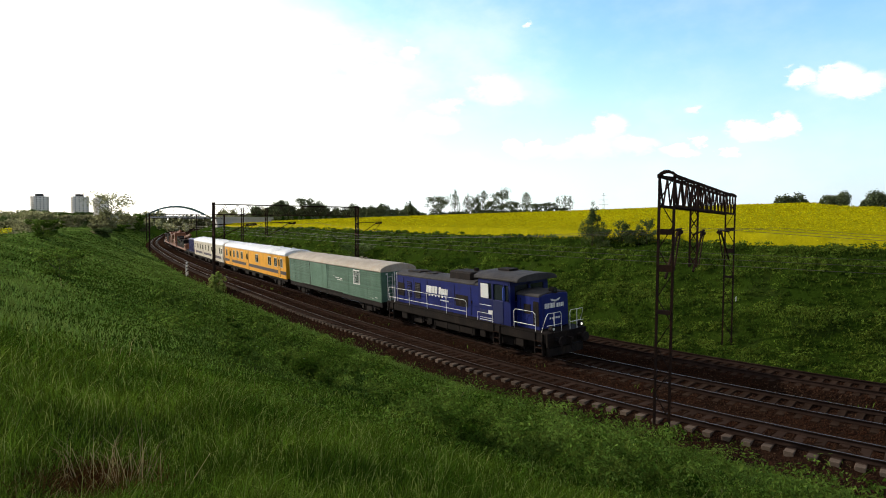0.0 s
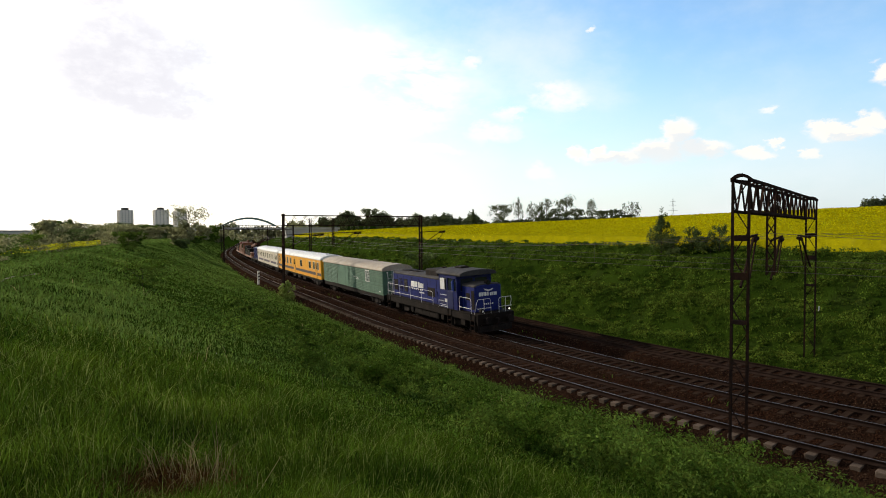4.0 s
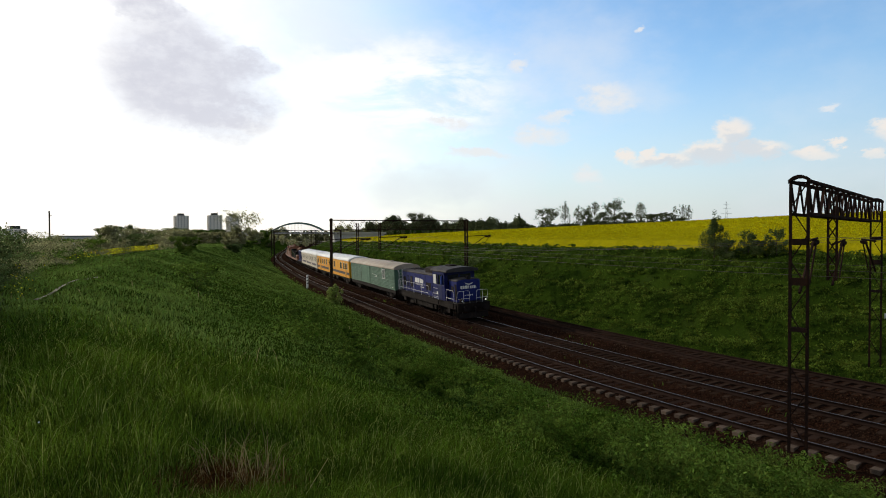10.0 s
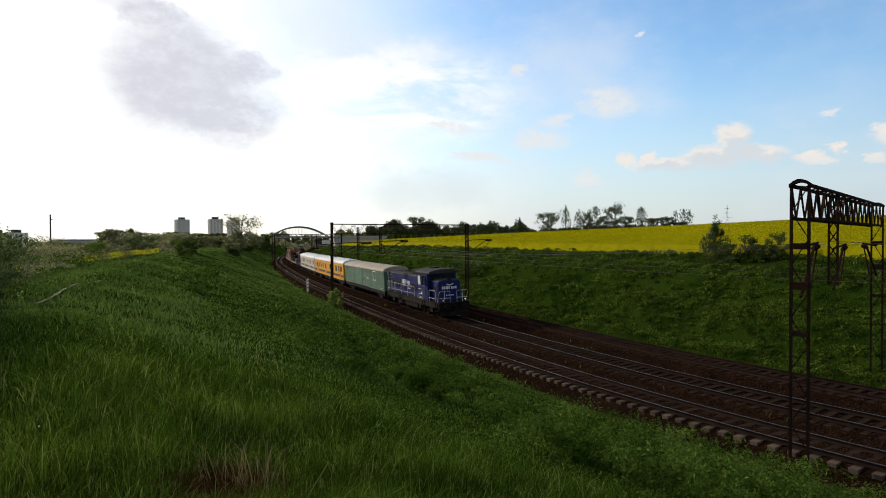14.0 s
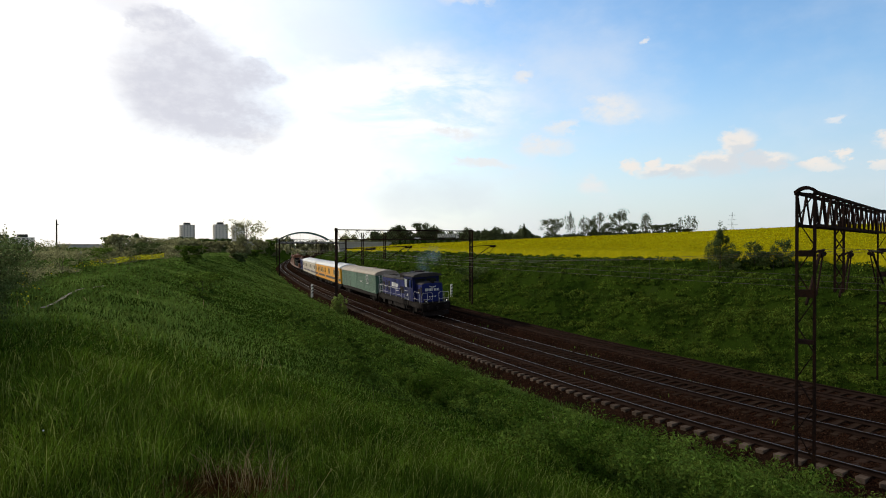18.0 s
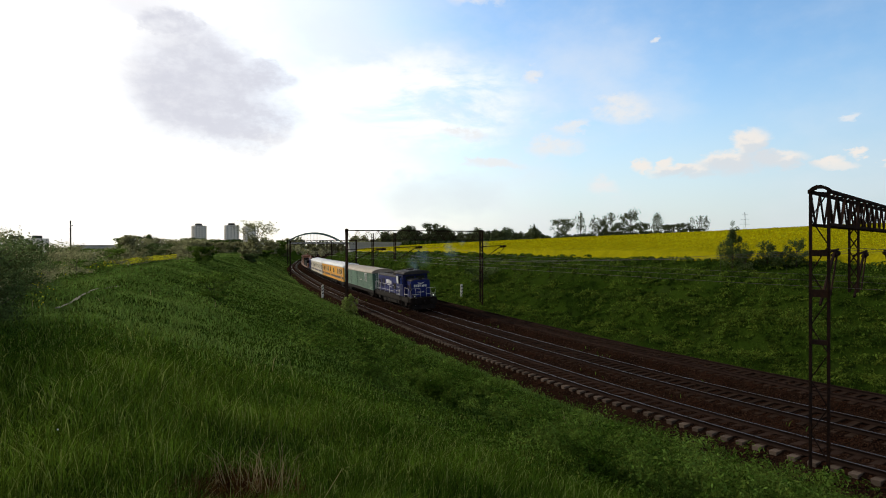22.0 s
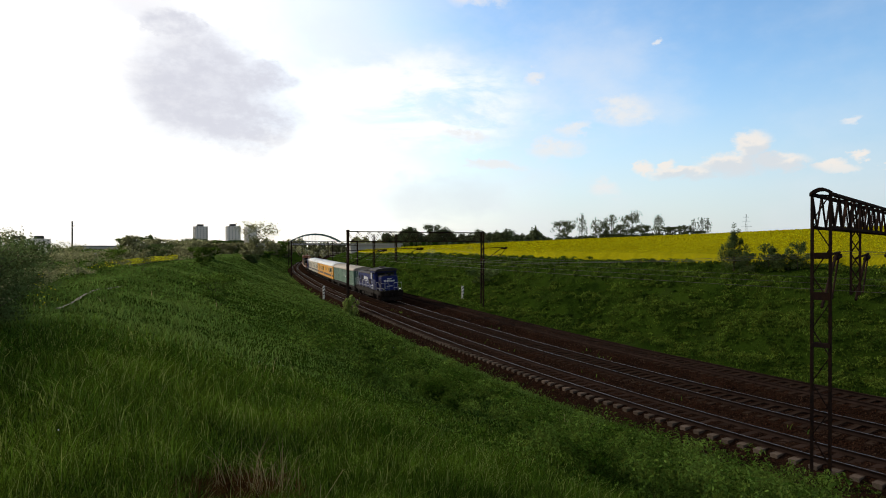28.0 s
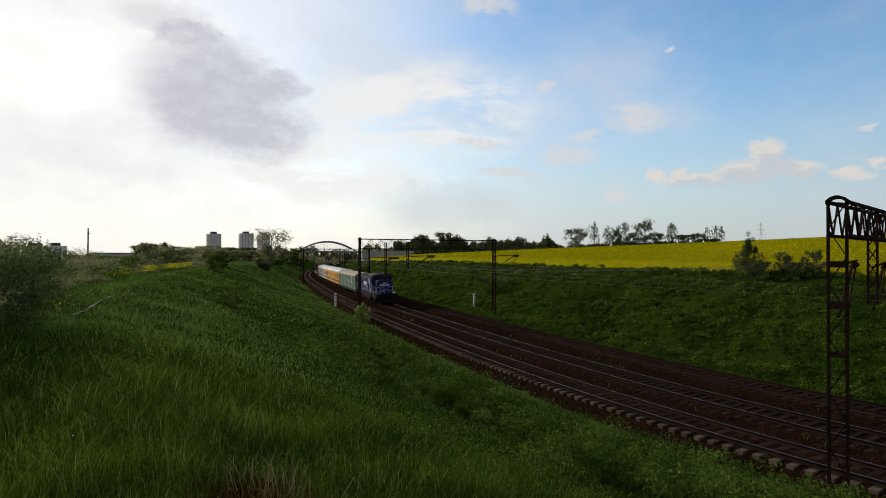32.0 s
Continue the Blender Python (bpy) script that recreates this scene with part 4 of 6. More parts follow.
    part("side_panel", Shape().box(2.55, 3.15, -1.43, -1.422, 1.75, 2.1), M["bluedark"], cab)
    for z in (1.5, 1.62):
        part("white_line", Shape().box(2.5, 3.9, -1.43, -1.422, z, z + 0.03), M["white"], cab)
    # bars that stand for the lettering on hood and nose
    x = -3.45
    for i, w in enumerate((0.3, 0.26, 0.1, 0.3, 0.28, 0.0, 0.26, 0.24, 0.1, 0.24, 0.14)):
        h = 0.42 if i < 5 or i == 6 else 0.34
        if w:
            v = [(q + e * 0.12 * h, y, zz) for q, e, zz in ((x, 0, 2.42), (x + w - 0.04, 0, 2.42), (x + w - 0.04, 1, 2.46 + h), (x, 1, 2.46 + h)) for y in (-1.037, -1.018)]
            part("letter_bar", Shape().add(v, [(0, 2, 4, 6), (1, 7, 5, 3), (0, 1, 3, 2), (4, 5, 7, 6), (0, 6, 7, 1), (2, 3, 5, 4)]), M["white"], hood)
        x += w + (0.14 if not w else 0.0)
    for i in range(6):
        part("letter_bar", Shape().box(-3.2 + i * 0.36, -3.2 + i * 0.36 + 0.14, -1.035, -1.018, 2.22, 2.32), M["white"], hood)
    part("letter_bar", Shape().box(-1.9, -1.0, -1.035, -1.018, 2.02, 2.1), M["white"], hood)
    y = -0.78
    for i, w in enumerate((0.19, 0.17, 0.07, 0.19, 0.18, 0.0, 0.15, 0.14, 0.06, 0.14, 0.08)):
        if w:
            part("letter_bar", Shape().box(6.985, 7.012, y, y + w - 0.035, 2.52, 2.52 + (0.26 if i < 5 else 0.22)), M["white"], nose)
        y += w + (0.08 if not w else 0.0)
    for i in range(5):
        part("letter_bar", Shape().box(6.985, 7.012, -0.42 + i * 0.16, -0.42 + i * 0.16 + 0.09, 1.92, 2.02), M["white"], nose)
    emblem = Shape()
    for e in (-1, 1):
        emblem.add([(7.014, 0, 2.92), (7.014, e * 0.38, 3.02), (7.014, e * 0.3, 2.9), (7.014, 0, 2.82)], [(0, 1, 2, 3)])
    part("winged_emblem", emblem, M["white"], nose)
    part("headlamp", Shape().rod((6.7, 0, 3.42), (7.02, 0, 3.42), 0.17, 14), M["black"], nose)
    part("lens", Shape().rod((7.02, 0, 3.42), (7.03, 0, 3.42), 0.12, 14), M["glass"], nose)
    for e in (-1, 1):
        l = part("headlamp", Shape().rod((X - 0.05, e * 1.05, 1.62), (X + 0.16, e * 1.05, 1.62), 0.16, 12), M["black"], root)
        part("lens", Shape().rod((X + 0.16, e * 1.05, 1.62), (X + 0.175, e * 1.05, 1.62), 0.07, 12), M["lamp"] if e > 0 else M["white"], l)
    # handrails
    y = -1.38
    rail_loop(root, [(1.2, y, 1.42), (1.2, y, 2.28), (1.05, y, 2.42), (-7.5, y, 2.42), (-7.62, y, 2.3), (-7.62, y, 1.42)], [(q, y, 2.42) for q in (-0.8, -2.9, -5.0, -6.9)], 1.42)
    part("handrail", Shape().pipe([(1.2, y, 1.75), (-7.6, y, 1.75)], 0.018, 6), M["white"], root)
    rail_loop(root, [(5.3, y, 1.42), (5.3, y, 2.3), (5.42, y, 2.42), (6.75, y, 2.42), (6.9, y, 2.3), (6.9, y, 1.42)], [], 1.42)
    part("handrail", Shape().pipe([(5.3, y, 1.72), (6.9, y, 1.72)], 0.018, 6), M["white"], root)
    for e in (-1, 1):
        rail_loop(root, [(X - 0.35, e * 1.4, 1.42), (X - 0.05, e * 1.38, 2.2), (X + 0.02, e * 1.3, 2.42), (X + 0.02, e * 0.4, 2.42), (X + 0.02, e * 0.32, 2.3), (X + 0.02, e * 0.32, 1.42)],
                  [(X + 0.02, e * 0.85, 2.42)], 1.42)
        part("handrail", Shape().pipe([(X + 0.02, e * 1.36, 1.8), (X + 0.02, e * 0.32, 1.8)], 0.018, 6), M["white"], root)
        rail_loop(root, [(-X + 0.35, e * 1.4, 1.42), (-X + 0.05, e * 1.38, 2.2), (-X, e * 1.3, 2.42), (-X, e * 0.4, 2.42), (-X, e * 0.32, 1.42)], [(-X, e * 0.85, 2.42)], 1.42)
    rail_loop(root, [(2.3, y - 0.06, 1.42), (2.3, y - 0.06, 1.9), (3.6, y - 0.06, 1.9)], [(3.6, y - 0.06, 1.9)], 1.42)
    for q in (-7.3, -7.0):
        part("ladder_rail", Shape().rod((q, -1.05, 1.42), (q, -1.05, 3.5), 0.02, 6), M["white"], root)


def goods_van():
    root = vehicle("goods_van", "faded green boarded goods van with a stained pale rounded roof", "goods van", 21.2, 7.2)
    H = 9.95
    part("underframe", Shape().box(-H, H, -1.35, 1.35, 0.95, 1.2).box(-H, H, -1.38, -1.2, 0.8, 1.2).box(-H, H, 1.2, 1.38, 0.8, 1.2), M["black"], root)
    body = part("body", Shape().prism([(-1.4, 1.15), (1.4, 1.15)] + [(1.4 * math.cos(math.pi * i / 10), 3.35 + 0.42 * math.sin(math.pi * i / 10)) for i in range(11)], -H, H, 0.02), M["green"], root)
    part("roof", Shape().prism(roof_skin(1.5, 3.42, 0.5, 0.06, 13), -H - 0.1, H + 0.1, 0.02), M["vanroof"], root, "stained pale sheet roof")
    for k in range(14):
        z = 1.2 + k * 0.15
        part("board", Shape().box(-H + 0.05, H - 0.05, -1.442, -1.395, z, z + 0.075, 0.008), M["green"], body)
    for x in (-8.4, -4.25, 0.1, 4.2, 7.6):
        part("side_post", Shape().box(x - 0.03, x + 0.03, -1.435, -1.395, 1.2, 3.3), M["green"], body)
    door = part("sliding_door", Shape().box(-4.15, -0.2, -1.455, -1.425, 1.25, 3.3, 0.01), M["green"], root)
    part("door_gap", Shape().box(-4.27, -4.17, -1.452, -1.4, 1.25, 3.3), M["black"], door)
    part("door_rail", Shape().box(-6.5, 3.0, -1.48, -1.43, 1.15, 1.22), M["black"], door)
    win = part("window", Shape().box(5.3, 6.3, -1.43, -1.41, 2.2, 3.2), M["glass"], root)
    for a, b, c, d in ((5.22, 6.38, 2.14, 2.22), (5.22, 6.38, 3.18, 3.26), (5.22, 5.3, 2.14, 3.26), (6.3, 6.38, 2.14, 3.26)):
        part("window_frame", Shape().box(a, b, -1.45, -1.4, c, d), M["white"], win)
    for i in range(4):
        part("window_bar", Shape().box(5.45 + i * 0.22, 5.48 + i * 0.22, -1.45, -1.43, 2.2, 3.2), M["white"], win)
    for x, z, w in ((1.6, 2.35, 0.7), (2.0, 2.2, 1.0), (1.1, 2.45, 0.25), (2.6, 2.32, 0.35)):
        part("stencil_bar", Shape().box(x, x + w, -1.43, -1.405, z, z + 0.05), M["white"], body)
    for x in (7.4, 8.2, 8.9):
        part("stencil_bar", Shape().box(x, x + 0.45, -1.44, -1.42, 1.32 + 0.1 * (x % 1), 1.36 + 0.1 * (x % 1)), M["white"], body)
    for e in (-1, 1):
        buffers(root, e * H, e)
        bogie(root, e * 7.2, 2.0, 0.46)
        for y in (-0.95, 0.95):
            part("end_lamp_bracket", Shape().box(min(e * H, e * (H + 0.06)), max(e * H, e * (H + 0.06)), y - 0.07, y + 0.07, 3.15, 3.27), M["white"], root)
        part("end_post", Shape().box(min(e * H, e * (H + 0.07)), max(e * H, e * (H + 0.07)), -0.55, -0.45, 1.15, 3.5).box(min(e * H, e * (H + 0.07)), max(e * H, e * (H + 0.07)), 0.45, 0.55, 1.15, 3.5), M["green"], root)
    for y in (-0.95, -0.55):
        part("ladder_rail", Shape().rod((H + 0.12, y, 1.3), (H + 0.12, y, 3.2), 0.02, 6), M["white"], root)
    for i in range(6):
        part("ladder_rung", Shape().rod((H + 0.12, -0.95, 1.5 + i * 0.3), (H + 0.12, -0.55, 1.5 + i * 0.3), 0.015, 5), M["white"], root)
    for x in (-4.5, -2.0, 2.2, 4.6):
        part("truss_rod", Shape().rod((x, -1.2, 0.95), (x * 0.55, -1.2, 0.5), 0.03, 6), M["black"], root)
    part("brake_tank", Shape().rod((-1.2, -0.6, 0.65), (0.4, -0.6, 0.65), 0.22, 10), M["black"], root)
    for x in (3.4, 4.2):
        part("roof_vent", Shape().rod((x, 0.2, 3.85), (x, 0.2, 4.06), 0.14, 8), M["vanroof"], root)


def coach(label, paint, length, windows, doors, band):
    root = vehicle("service_coach", label, "coach", length, length / 2 - 4.2)
    H = length / 2 - 0.6
    part("underframe", Shape().box(-H, H, -1.3, 1.3, 0.85, 1.15), M["black"], root)
    body = part("body", Shape().prism(arched(1.42, 1.1, 3.55, 0.25, 11), -H, H, 0.05), paint, root)
    part("roof", Shape().prism(roof_skin(1.46, 3.52, 0.52, 0.08, 13), -H - 0.05, H + 0.05, 0.12), M["coachroof"], root, "white rounded roof")
    part("stripe", Shape().box(-H + 0.02, H - 0.02, -1.432, -1.418, 1.5, 1.85), M["band"], body, "dark violet stripe")
    for x, w in windows:
        win = part("window", Shape().box(x - w / 2, x + w / 2, -1.43, -1.415, 2.25, 3.1), M["glass"], body)
        for a, b, c, d in ((-w / 2 - 0.06, w / 2 + 0.06, 2.18, 2.25), (-w / 2 - 0.06, w / 2 + 0.06, 3.1, 3.17), (-w / 2 - 0.06, -w / 2, 2.18, 3.17), (w / 2, w / 2 + 0.06, 2.18, 3.17), (-0.03, 0.03, 2.25, 3.1)):
            part("window_frame", Shape().box(x + a, x + b, -1.445, -1.41, c, d), M["cream"], win)
    for x, w in doors:
        d = part("door", Shape().box(x - w / 2, x + w / 2, -1.436, -1.41, 1.18, 3.3), paint, root)
        part("door_gap", Shape().box(x - w / 2 - 0.05, x - w / 2, -1.434, -1.40, 1.18, 3.3).box(x + w / 2, x + w / 2 + 0.05, -1.434, -1.40, 1.18, 3.3), M["black"], d)
        part("door_window", Shape().box(x - w * 0.25, x + w * 0.25, -1.445, -1.42, 2.3, 3.0), M["glass"], d)
    for e in (-1, 1):
        buffers(root, e * H, e)
        bogie(root, e * (length / 2 - 4.2), 2.4, 0.46)
        part("gangway", Shape().box(min(e * H, e * (H + 0.35)), max(e * H, e * (H + 0.35)), -0.5, 0.5, 1.2, 3.3, 0.04), M["black"], root)
    for x in (-3.5, -0.5, 2.8):
        part("equipment_box", Shape().box(x, x + 1.6, -1.25, -0.5, 0.45, 0.85, 0.03), M["black"], root)
    for i in range(7):
        part("roof_vent", Shape().box(-H + 2 + i * (2 * H - 4) / 6 - 0.25, -H + 2 + i * (2 * H - 4) / 6 + 0.25, -0.2, 0.2, 3.98, 4.14, 0.03), M["coachroof"], root)
    for i in range(12):
        x = -H + 1.2 + i * (2 * H - 2.4) / 11
        part("roof_rib", Shape().prism(roof_skin(1.465, 3.525, 0.53, 0.04, 13), x - 0.03, x + 0.03), M["coachroof"], root)


def machine_wagon(label, length, paint, seed, tall):
    rng = random.Random(seed)
    root = vehicle("machine_wagon", label, "wagon", length, length / 2 - 3.2)
    H = length / 2 - 0.6
    part("deck", Shape().box(-H, H, -1.35, 1.35, 0.95, 1.25, 0.03), M["orange"], root)
    for e in (-1, 1):
        buffers(root, e * H, e)
        bogie(root, e * (length / 2 - 3.2), 1.9, 0.46)
    x = -H + 0.6
    while x < H - 2.0:
        w = rng.uniform(1.6, 3.4)
        h = rng.uniform(0.9, tall)
        part("machine_housing", Shape().box(x, min(H - 0.2, x + w), -1.2, 1.2, 1.25, 1.25 + h, 0.1), paint if rng.random() < 0.7 else M["soot"], root)
        if rng.random() < 0.6:
            part("window", Shape().box(x + 0.2, x + w * 0.6, -1.22, -1.19, 1.25 + h * 0.5, 1.25 + h * 0.85), M["glass"], root)
        x += w + rng.uniform(0.3, 1.2)
    part("boom", Shape().bar((-H * 0.7, 0.3, 1.25 + tall * 0.8), (H * 0.6, 0.2, 1.6 + tall), 0.35, 0.45), paint, root)
    for x in (-H * 0.4, H * 0.3):
        part("strut", Shape().bar((x, 0.8, 1.25), (x + 0.8, 0.25, 1.3 + tall), 0.14), paint, root)
        part("strut", Shape().bar((x, -0.8, 1.25), (x + 0.8, 0.2, 1.3 + tall), 0.14), paint, root)


def box_wagon():
    root = vehicle("container_wagon", "flat wagon with a dark blue container", "wagon", 14.0, 4.0)
    part("deck", Shape().box(-6.4, 6.4, -1.3, 1.3, 0.95, 1.2), M["black"], root)
    box = part("container", Shape().box(-2.0, 5.6, -1.22, 1.22, 1.2, 3.6, 0.03), M["blue"], root)
    for i in range(14):
        part("corrugation", Shape().box(-1.8 + i * 0.54, -1.55 + i * 0.54, -1.25, -1.21, 1.35, 3.45), M["blue"], box)
    for e in (-1, 1):
        buffers(root, e * 6.4, e)
        bogie(root, e * 4.0, 1.8, 0.46)


locomotive()
goods_van()
coach("orange-yellow railway service coach with a white roof and dark stripe", M["yellow"], 28.6,
      ((12.3, 0.6), (8.0, 1.1), (10.2, 0.9), (2.8, 1.1), (-4.2, 0.9), (-6.4, 0.9), (-8.4, 0.7), (-12.6, 0.7)), ((11.4, 0.7), (-1.6, 1.2), (-10.4, 1.4)), True)
coach("cream railway service coach with a white roof and dark stripe", M["cream"], 27.6,
      ((10.8, 0.9), (7.2, 0.9), (1.5, 0.8), (-1.2, 0.8), (-6.5, 0.8), (-9.0, 0.8)), ((12.2, 0.8), (4.4, 1.2), (-4.0, 1.2), (-12.0, 0.8)), True)
box_wagon()
machine_wagon("flat wagon carrying orange track-laying machinery", 20.0, M["orange"], 1, 2.4)
machine_wagon("flat wagon carrying orange crane machinery", 20.0, M["orange"], 2, 2.9)
machine_wagon("flat wagon carrying rusty orange machinery", 20.0, M["orange"], 4, 2.2)


# ---------------------------------------------------------------- plants
def spot(az, r):
    """A point on the ground, by its bearing in degrees from the y axis (right is plus) and its distance."""
    x, y = r * math.sin(radians(az)), r * math.cos(radians(az))
    return x, y, zg(x, y)


def scatter(rng, n, r0, r1, a0, a1):
    """Points evenly over the view: their number falls with distance as the picture needs it."""
    r = np.exp(rng.uniform(np.log(r0), np.log(r1), n))
    a = np.radians(rng.uniform(a0, a1, n))
    x, y = r * np.sin(a), r * np.cos(a)
    s, o = line_coords(x, y)
    return x, y, r, s, o


def blade_mesh(name, x, y, z, h, w, rng, mat, lean=0.35):
    """Bent, tapering blades, two leaves of the blade and a tip."""
    n = len(x)
    a = rng.uniform(0, 2 * np.pi, n)
    ca, sa = np.cos(a), np.sin(a)
    d = rng.uniform(0, 2 * np.pi, n)
    k = h * rng.uniform(0.1, 1.0, n) * lean
    dx, dy = np.cos(d) * k + 0.10 * h, np.sin(d) * k - 0.06 * h
    P = np.empty((n, 5, 3))
    for i, (up, side, bend) in enumerate(((0, -1, 0), (0, 1, 0), (0.55, 0.8, 0.32), (0.55, -0.8, 0.32), (1.0, 0, 1.0))):
        P[:, i, 0] = x + ca * w * side + dx * bend
        P[:, i, 1] = y + sa * w * side + dy * bend
        P[:, i, 2] = z + h * up * (1 - 0.25 * bend * lean)
    base = np.arange(n)[:, None] * 5
    f = np.concatenate([base + np.array([[0, 1, 2]]), base + np.array([[0, 2, 3]]), base + np.array([[3, 2, 4]])], 1).reshape(-1, 3)
    return big_mesh(name, P.reshape(-1, 3), f, mat)


def leaf_mesh(name, c, size, rng, mat, flat=0.5, long=1.5, out=None):
    """Folded leaves (two triangles each) at the points c, turned at random; flat: how level they lie; out: the way that they face."""
    n = len(c)
    a = rng.uniform(0, 2 * np.pi, n)
    t = rng.normal(0, 1, n) * (1 - flat) + 0.2
    u = np.stack([np.cos(a) * np.cos(t), np.sin(a) * np.cos(t), np.sin(t)], -1)
    b = rng.normal(0, 1, (n, 3)) * (1 - flat) + np.array([0, 0, 1.0]) * flat
    if out is not None:
        b = out + rng.normal(0, 0.65, (n, 3))
        b /= np.linalg.norm(b, axis=1, keepdims=True) + 1e-9
        u = np.cross(b, rng.normal(0, 1, (n, 3)))
        u /= np.linalg.norm(u, axis=1, keepdims=True) + 1e-9
    v = np.cross(b, u)
    v /= np.linalg.norm(v, axis=1, keepdims=True) + 1e-9
    size = np.broadcast_to(size, (n,))[:, None]
    P = np.stack([c - u * size * long / 2, c + v * size / 2, c + u * size * long / 2, c - v * size / 2], 1)
    base = np.arange(n)[:, None] * 4
    f = np.concatenate([base + np.array([[0, 1, 2]]), base + np.array([[0, 2, 3]])], 1).reshape(-1, 3)
    return big_mesh(name, P.reshape(-1, 3), f, mat)


def stuff(name, mesh, label, category):
    return tagged(new(name, mesh), label, category, kind="stuff")


BARE = (-1.72, 5.1)          # a worn spot in the near grass


def meadow():
    rng = np.random.default_rng(11)
    x, y, r, s, o = scatter(rng, 560000, 1.7, 190, -50, 47)
    patch = waves(x, y, 1.7, 3.0) + 0.6 * waves(x, y, 0.6, 8.0)
    weedy = ease(o, -19.5, -15.5) * ease(o, -2.6, -4.5)
    keep = (o < -1.9 - 0.3 * rng.random(len(x))) & (rng.random(len(x)) < (0.75 + 0.25 * patch) * (1 - 0.5 * weedy * ease(o, -4.0, -6.0)))
    keep &= np.hypot(x - BARE[0], (y - BARE[1]) * 0.8) > 0.1 + 0.2 * rng.random(len(x))
    x, y, r, s, o, patch, weedy = (q[keep] for q in (x, y, r, s, o, patch, weedy))
    tuft = np.clip(0.5 + waves(x, y, 0.35, 5.0), 0.25, 1.3)
    h = (1 - 0.3 * weedy) * (0.17 + 0.09 * patch + 0.2 * tuft) * rng.uniform(0.4, 1.6, len(x)) * np.clip(0.75 + 0.25 * ease(o, -8, -20), 0.5, 1)
    h = h * np.where(o > -3.2, 0.6, 1.0)
    h = h * (1 - 0.22 * ease(r, 8, 16))
    clear = np.hypot((x - BARE[0]) * 1.1, (y - BARE[1] + 0.3) * 0.62)
    h = h * (0.3 + 0.7 * ease(clear, 0.15, 0.65))
    w = np.maximum(0.002, 0.00046 * r) * rng.uniform(0.6, 1.4, len(x))
    z = ground_z(x, y, s, o) - 0.02
    for q, mat, label in ((r < 13 + 5 * rng.random(len(x)), "grass", "tall uncut green meadow grass on the ridge"), (None, "grassfar", "fine green meadow grass along the ridge")):
        q = ~near if q is None else q
        near = q
        k, wide = (1.0, 1.0) if mat == "grass" else (0.75, 1.35)
        stuff("meadow_grass", blade_mesh("meadow_grass", x[q], y[q], z[q], h[q] * k, w[q] * wide, rng, M[mat], 0.95), label, "grass")
    # the same meadow round and behind the standpoint
    r, a = np.sqrt(rng.uniform(0.5, 170, 60000)), rng.uniform(0, 2 * np.pi, 60000)
    x, y = r * np.sin(a), r * np.cos(a)
    keep = ((np.abs(np.degrees(np.arctan2(x, y))) > 47) | (r < 1.75)) & (np.hypot(x, y) > 0.7)
    x, y = x[keep], y[keep]
    stuff("meadow_grass", blade_mesh("meadow_grass", x, y, ground_z(x, y) - 0.02, rng.uniform(0.12, 0.4, len(x)), np.full(len(x), 0.005), rng, M["grass"], 0.95), "tall uncut green meadow grass on the ridge", "grass")
    # the long flank beside the far track
    x, y, r, s, o = scatter(rng, 90000, 45, 330, -30, -8)
    keep = (o < -2.4) & (o > -24) & (rng.random(len(x)) < ease(r, 40, 95))
    x, y, r, s, o = (q[keep] for q in (x, y, r, s, o))
    h = (0.2 + 0.1 * waves(x, y, 3.0, 3.0)) * rng.uniform(0.4, 1.4, len(x))
    stuff("flank_grass", blade_mesh("flank_grass", x, y, ground_z(x, y, s, o) - 0.02, h * 0.8, 0.0006 * r, rng, M["grassfar"], 0.9), "green grass on the long flank beside the tracks", "grass")
    # pale dry stalks, most of them round the worn spot
    x, y, r, s, o = scatter(rng, 900, 2.2, 60, -48, 45)
    keep = (o < -2.6) & (waves(x, y, 2.3, 9.0) > 0.4)
    k = 60
    x = np.concatenate([x[keep], BARE[0] + 0.15 + rng.normal(0, 0.16, k)])
    y = np.concatenate([y[keep], BARE[1] + rng.normal(0, 0.16, k)])
    h = rng.uniform(0.3, 0.7, len(x))
    stuff("dry_stalks", blade_mesh("dry_stalks", x, y, ground_z(x, y), h, np.maximum(0.0024, 0.00045 * np.hypot(x, y)), rng, M["straw"], 0.9), "pale dry grass stalks standing in the meadow", "grass")
    k = 1400
    x, y = BARE[0] + rng.normal(0, 0.24, k), BARE[1] + rng.normal(0, 0.34, k)
    stuff("withered_grass", blade_mesh("withered_grass", x, y, ground_z(x, y), rng.uniform(0.06, 0.24, k), np.full(k, 0.004), rng, M["dead"], 1.2), "short withered brown grass on a worn spot", "grass")
    # leafy weeds: mounds of many small lumps down the slope, low leaves between
    x, y, r, s, o = scatter(rng, 1000, 6.0, 38, -45, 46)
    d = (o < -4.6 - 1.5 * rng.random(len(x))) & ((o > -15.5) & (waves(x, y, 2.2, 6.0) + 0.45 * rng.normal(0, 1, len(x)) > 0.4))
    x, y, r, s, o = (q[d] for q in (x, y, r, s, o))
    R = rng.uniform(0.35, 1.15, len(x))
    lumps, m = 12, 64
    n = len(x) * lumps
    Rl = np.repeat(R, lumps)
    lx, ly = np.repeat(x, lumps) + rng.normal(0, 0.55, n) * Rl, np.repeat(y, lumps) + rng.normal(0, 0.55, n) * Rl
    rad = Rl * rng.uniform(0.16, 0.32, n)
    lz = ground_z(lx, ly) + 0.04 + Rl * rng.uniform(0.1, 0.85, n)
    d = rng.normal(0, 1, (n * m, 3))
    d /= np.linalg.norm(d, axis=1, keepdims=True)
    d[:, 2] = np.where(d[:, 2] < -0.25, -d[:, 2], d[:, 2])
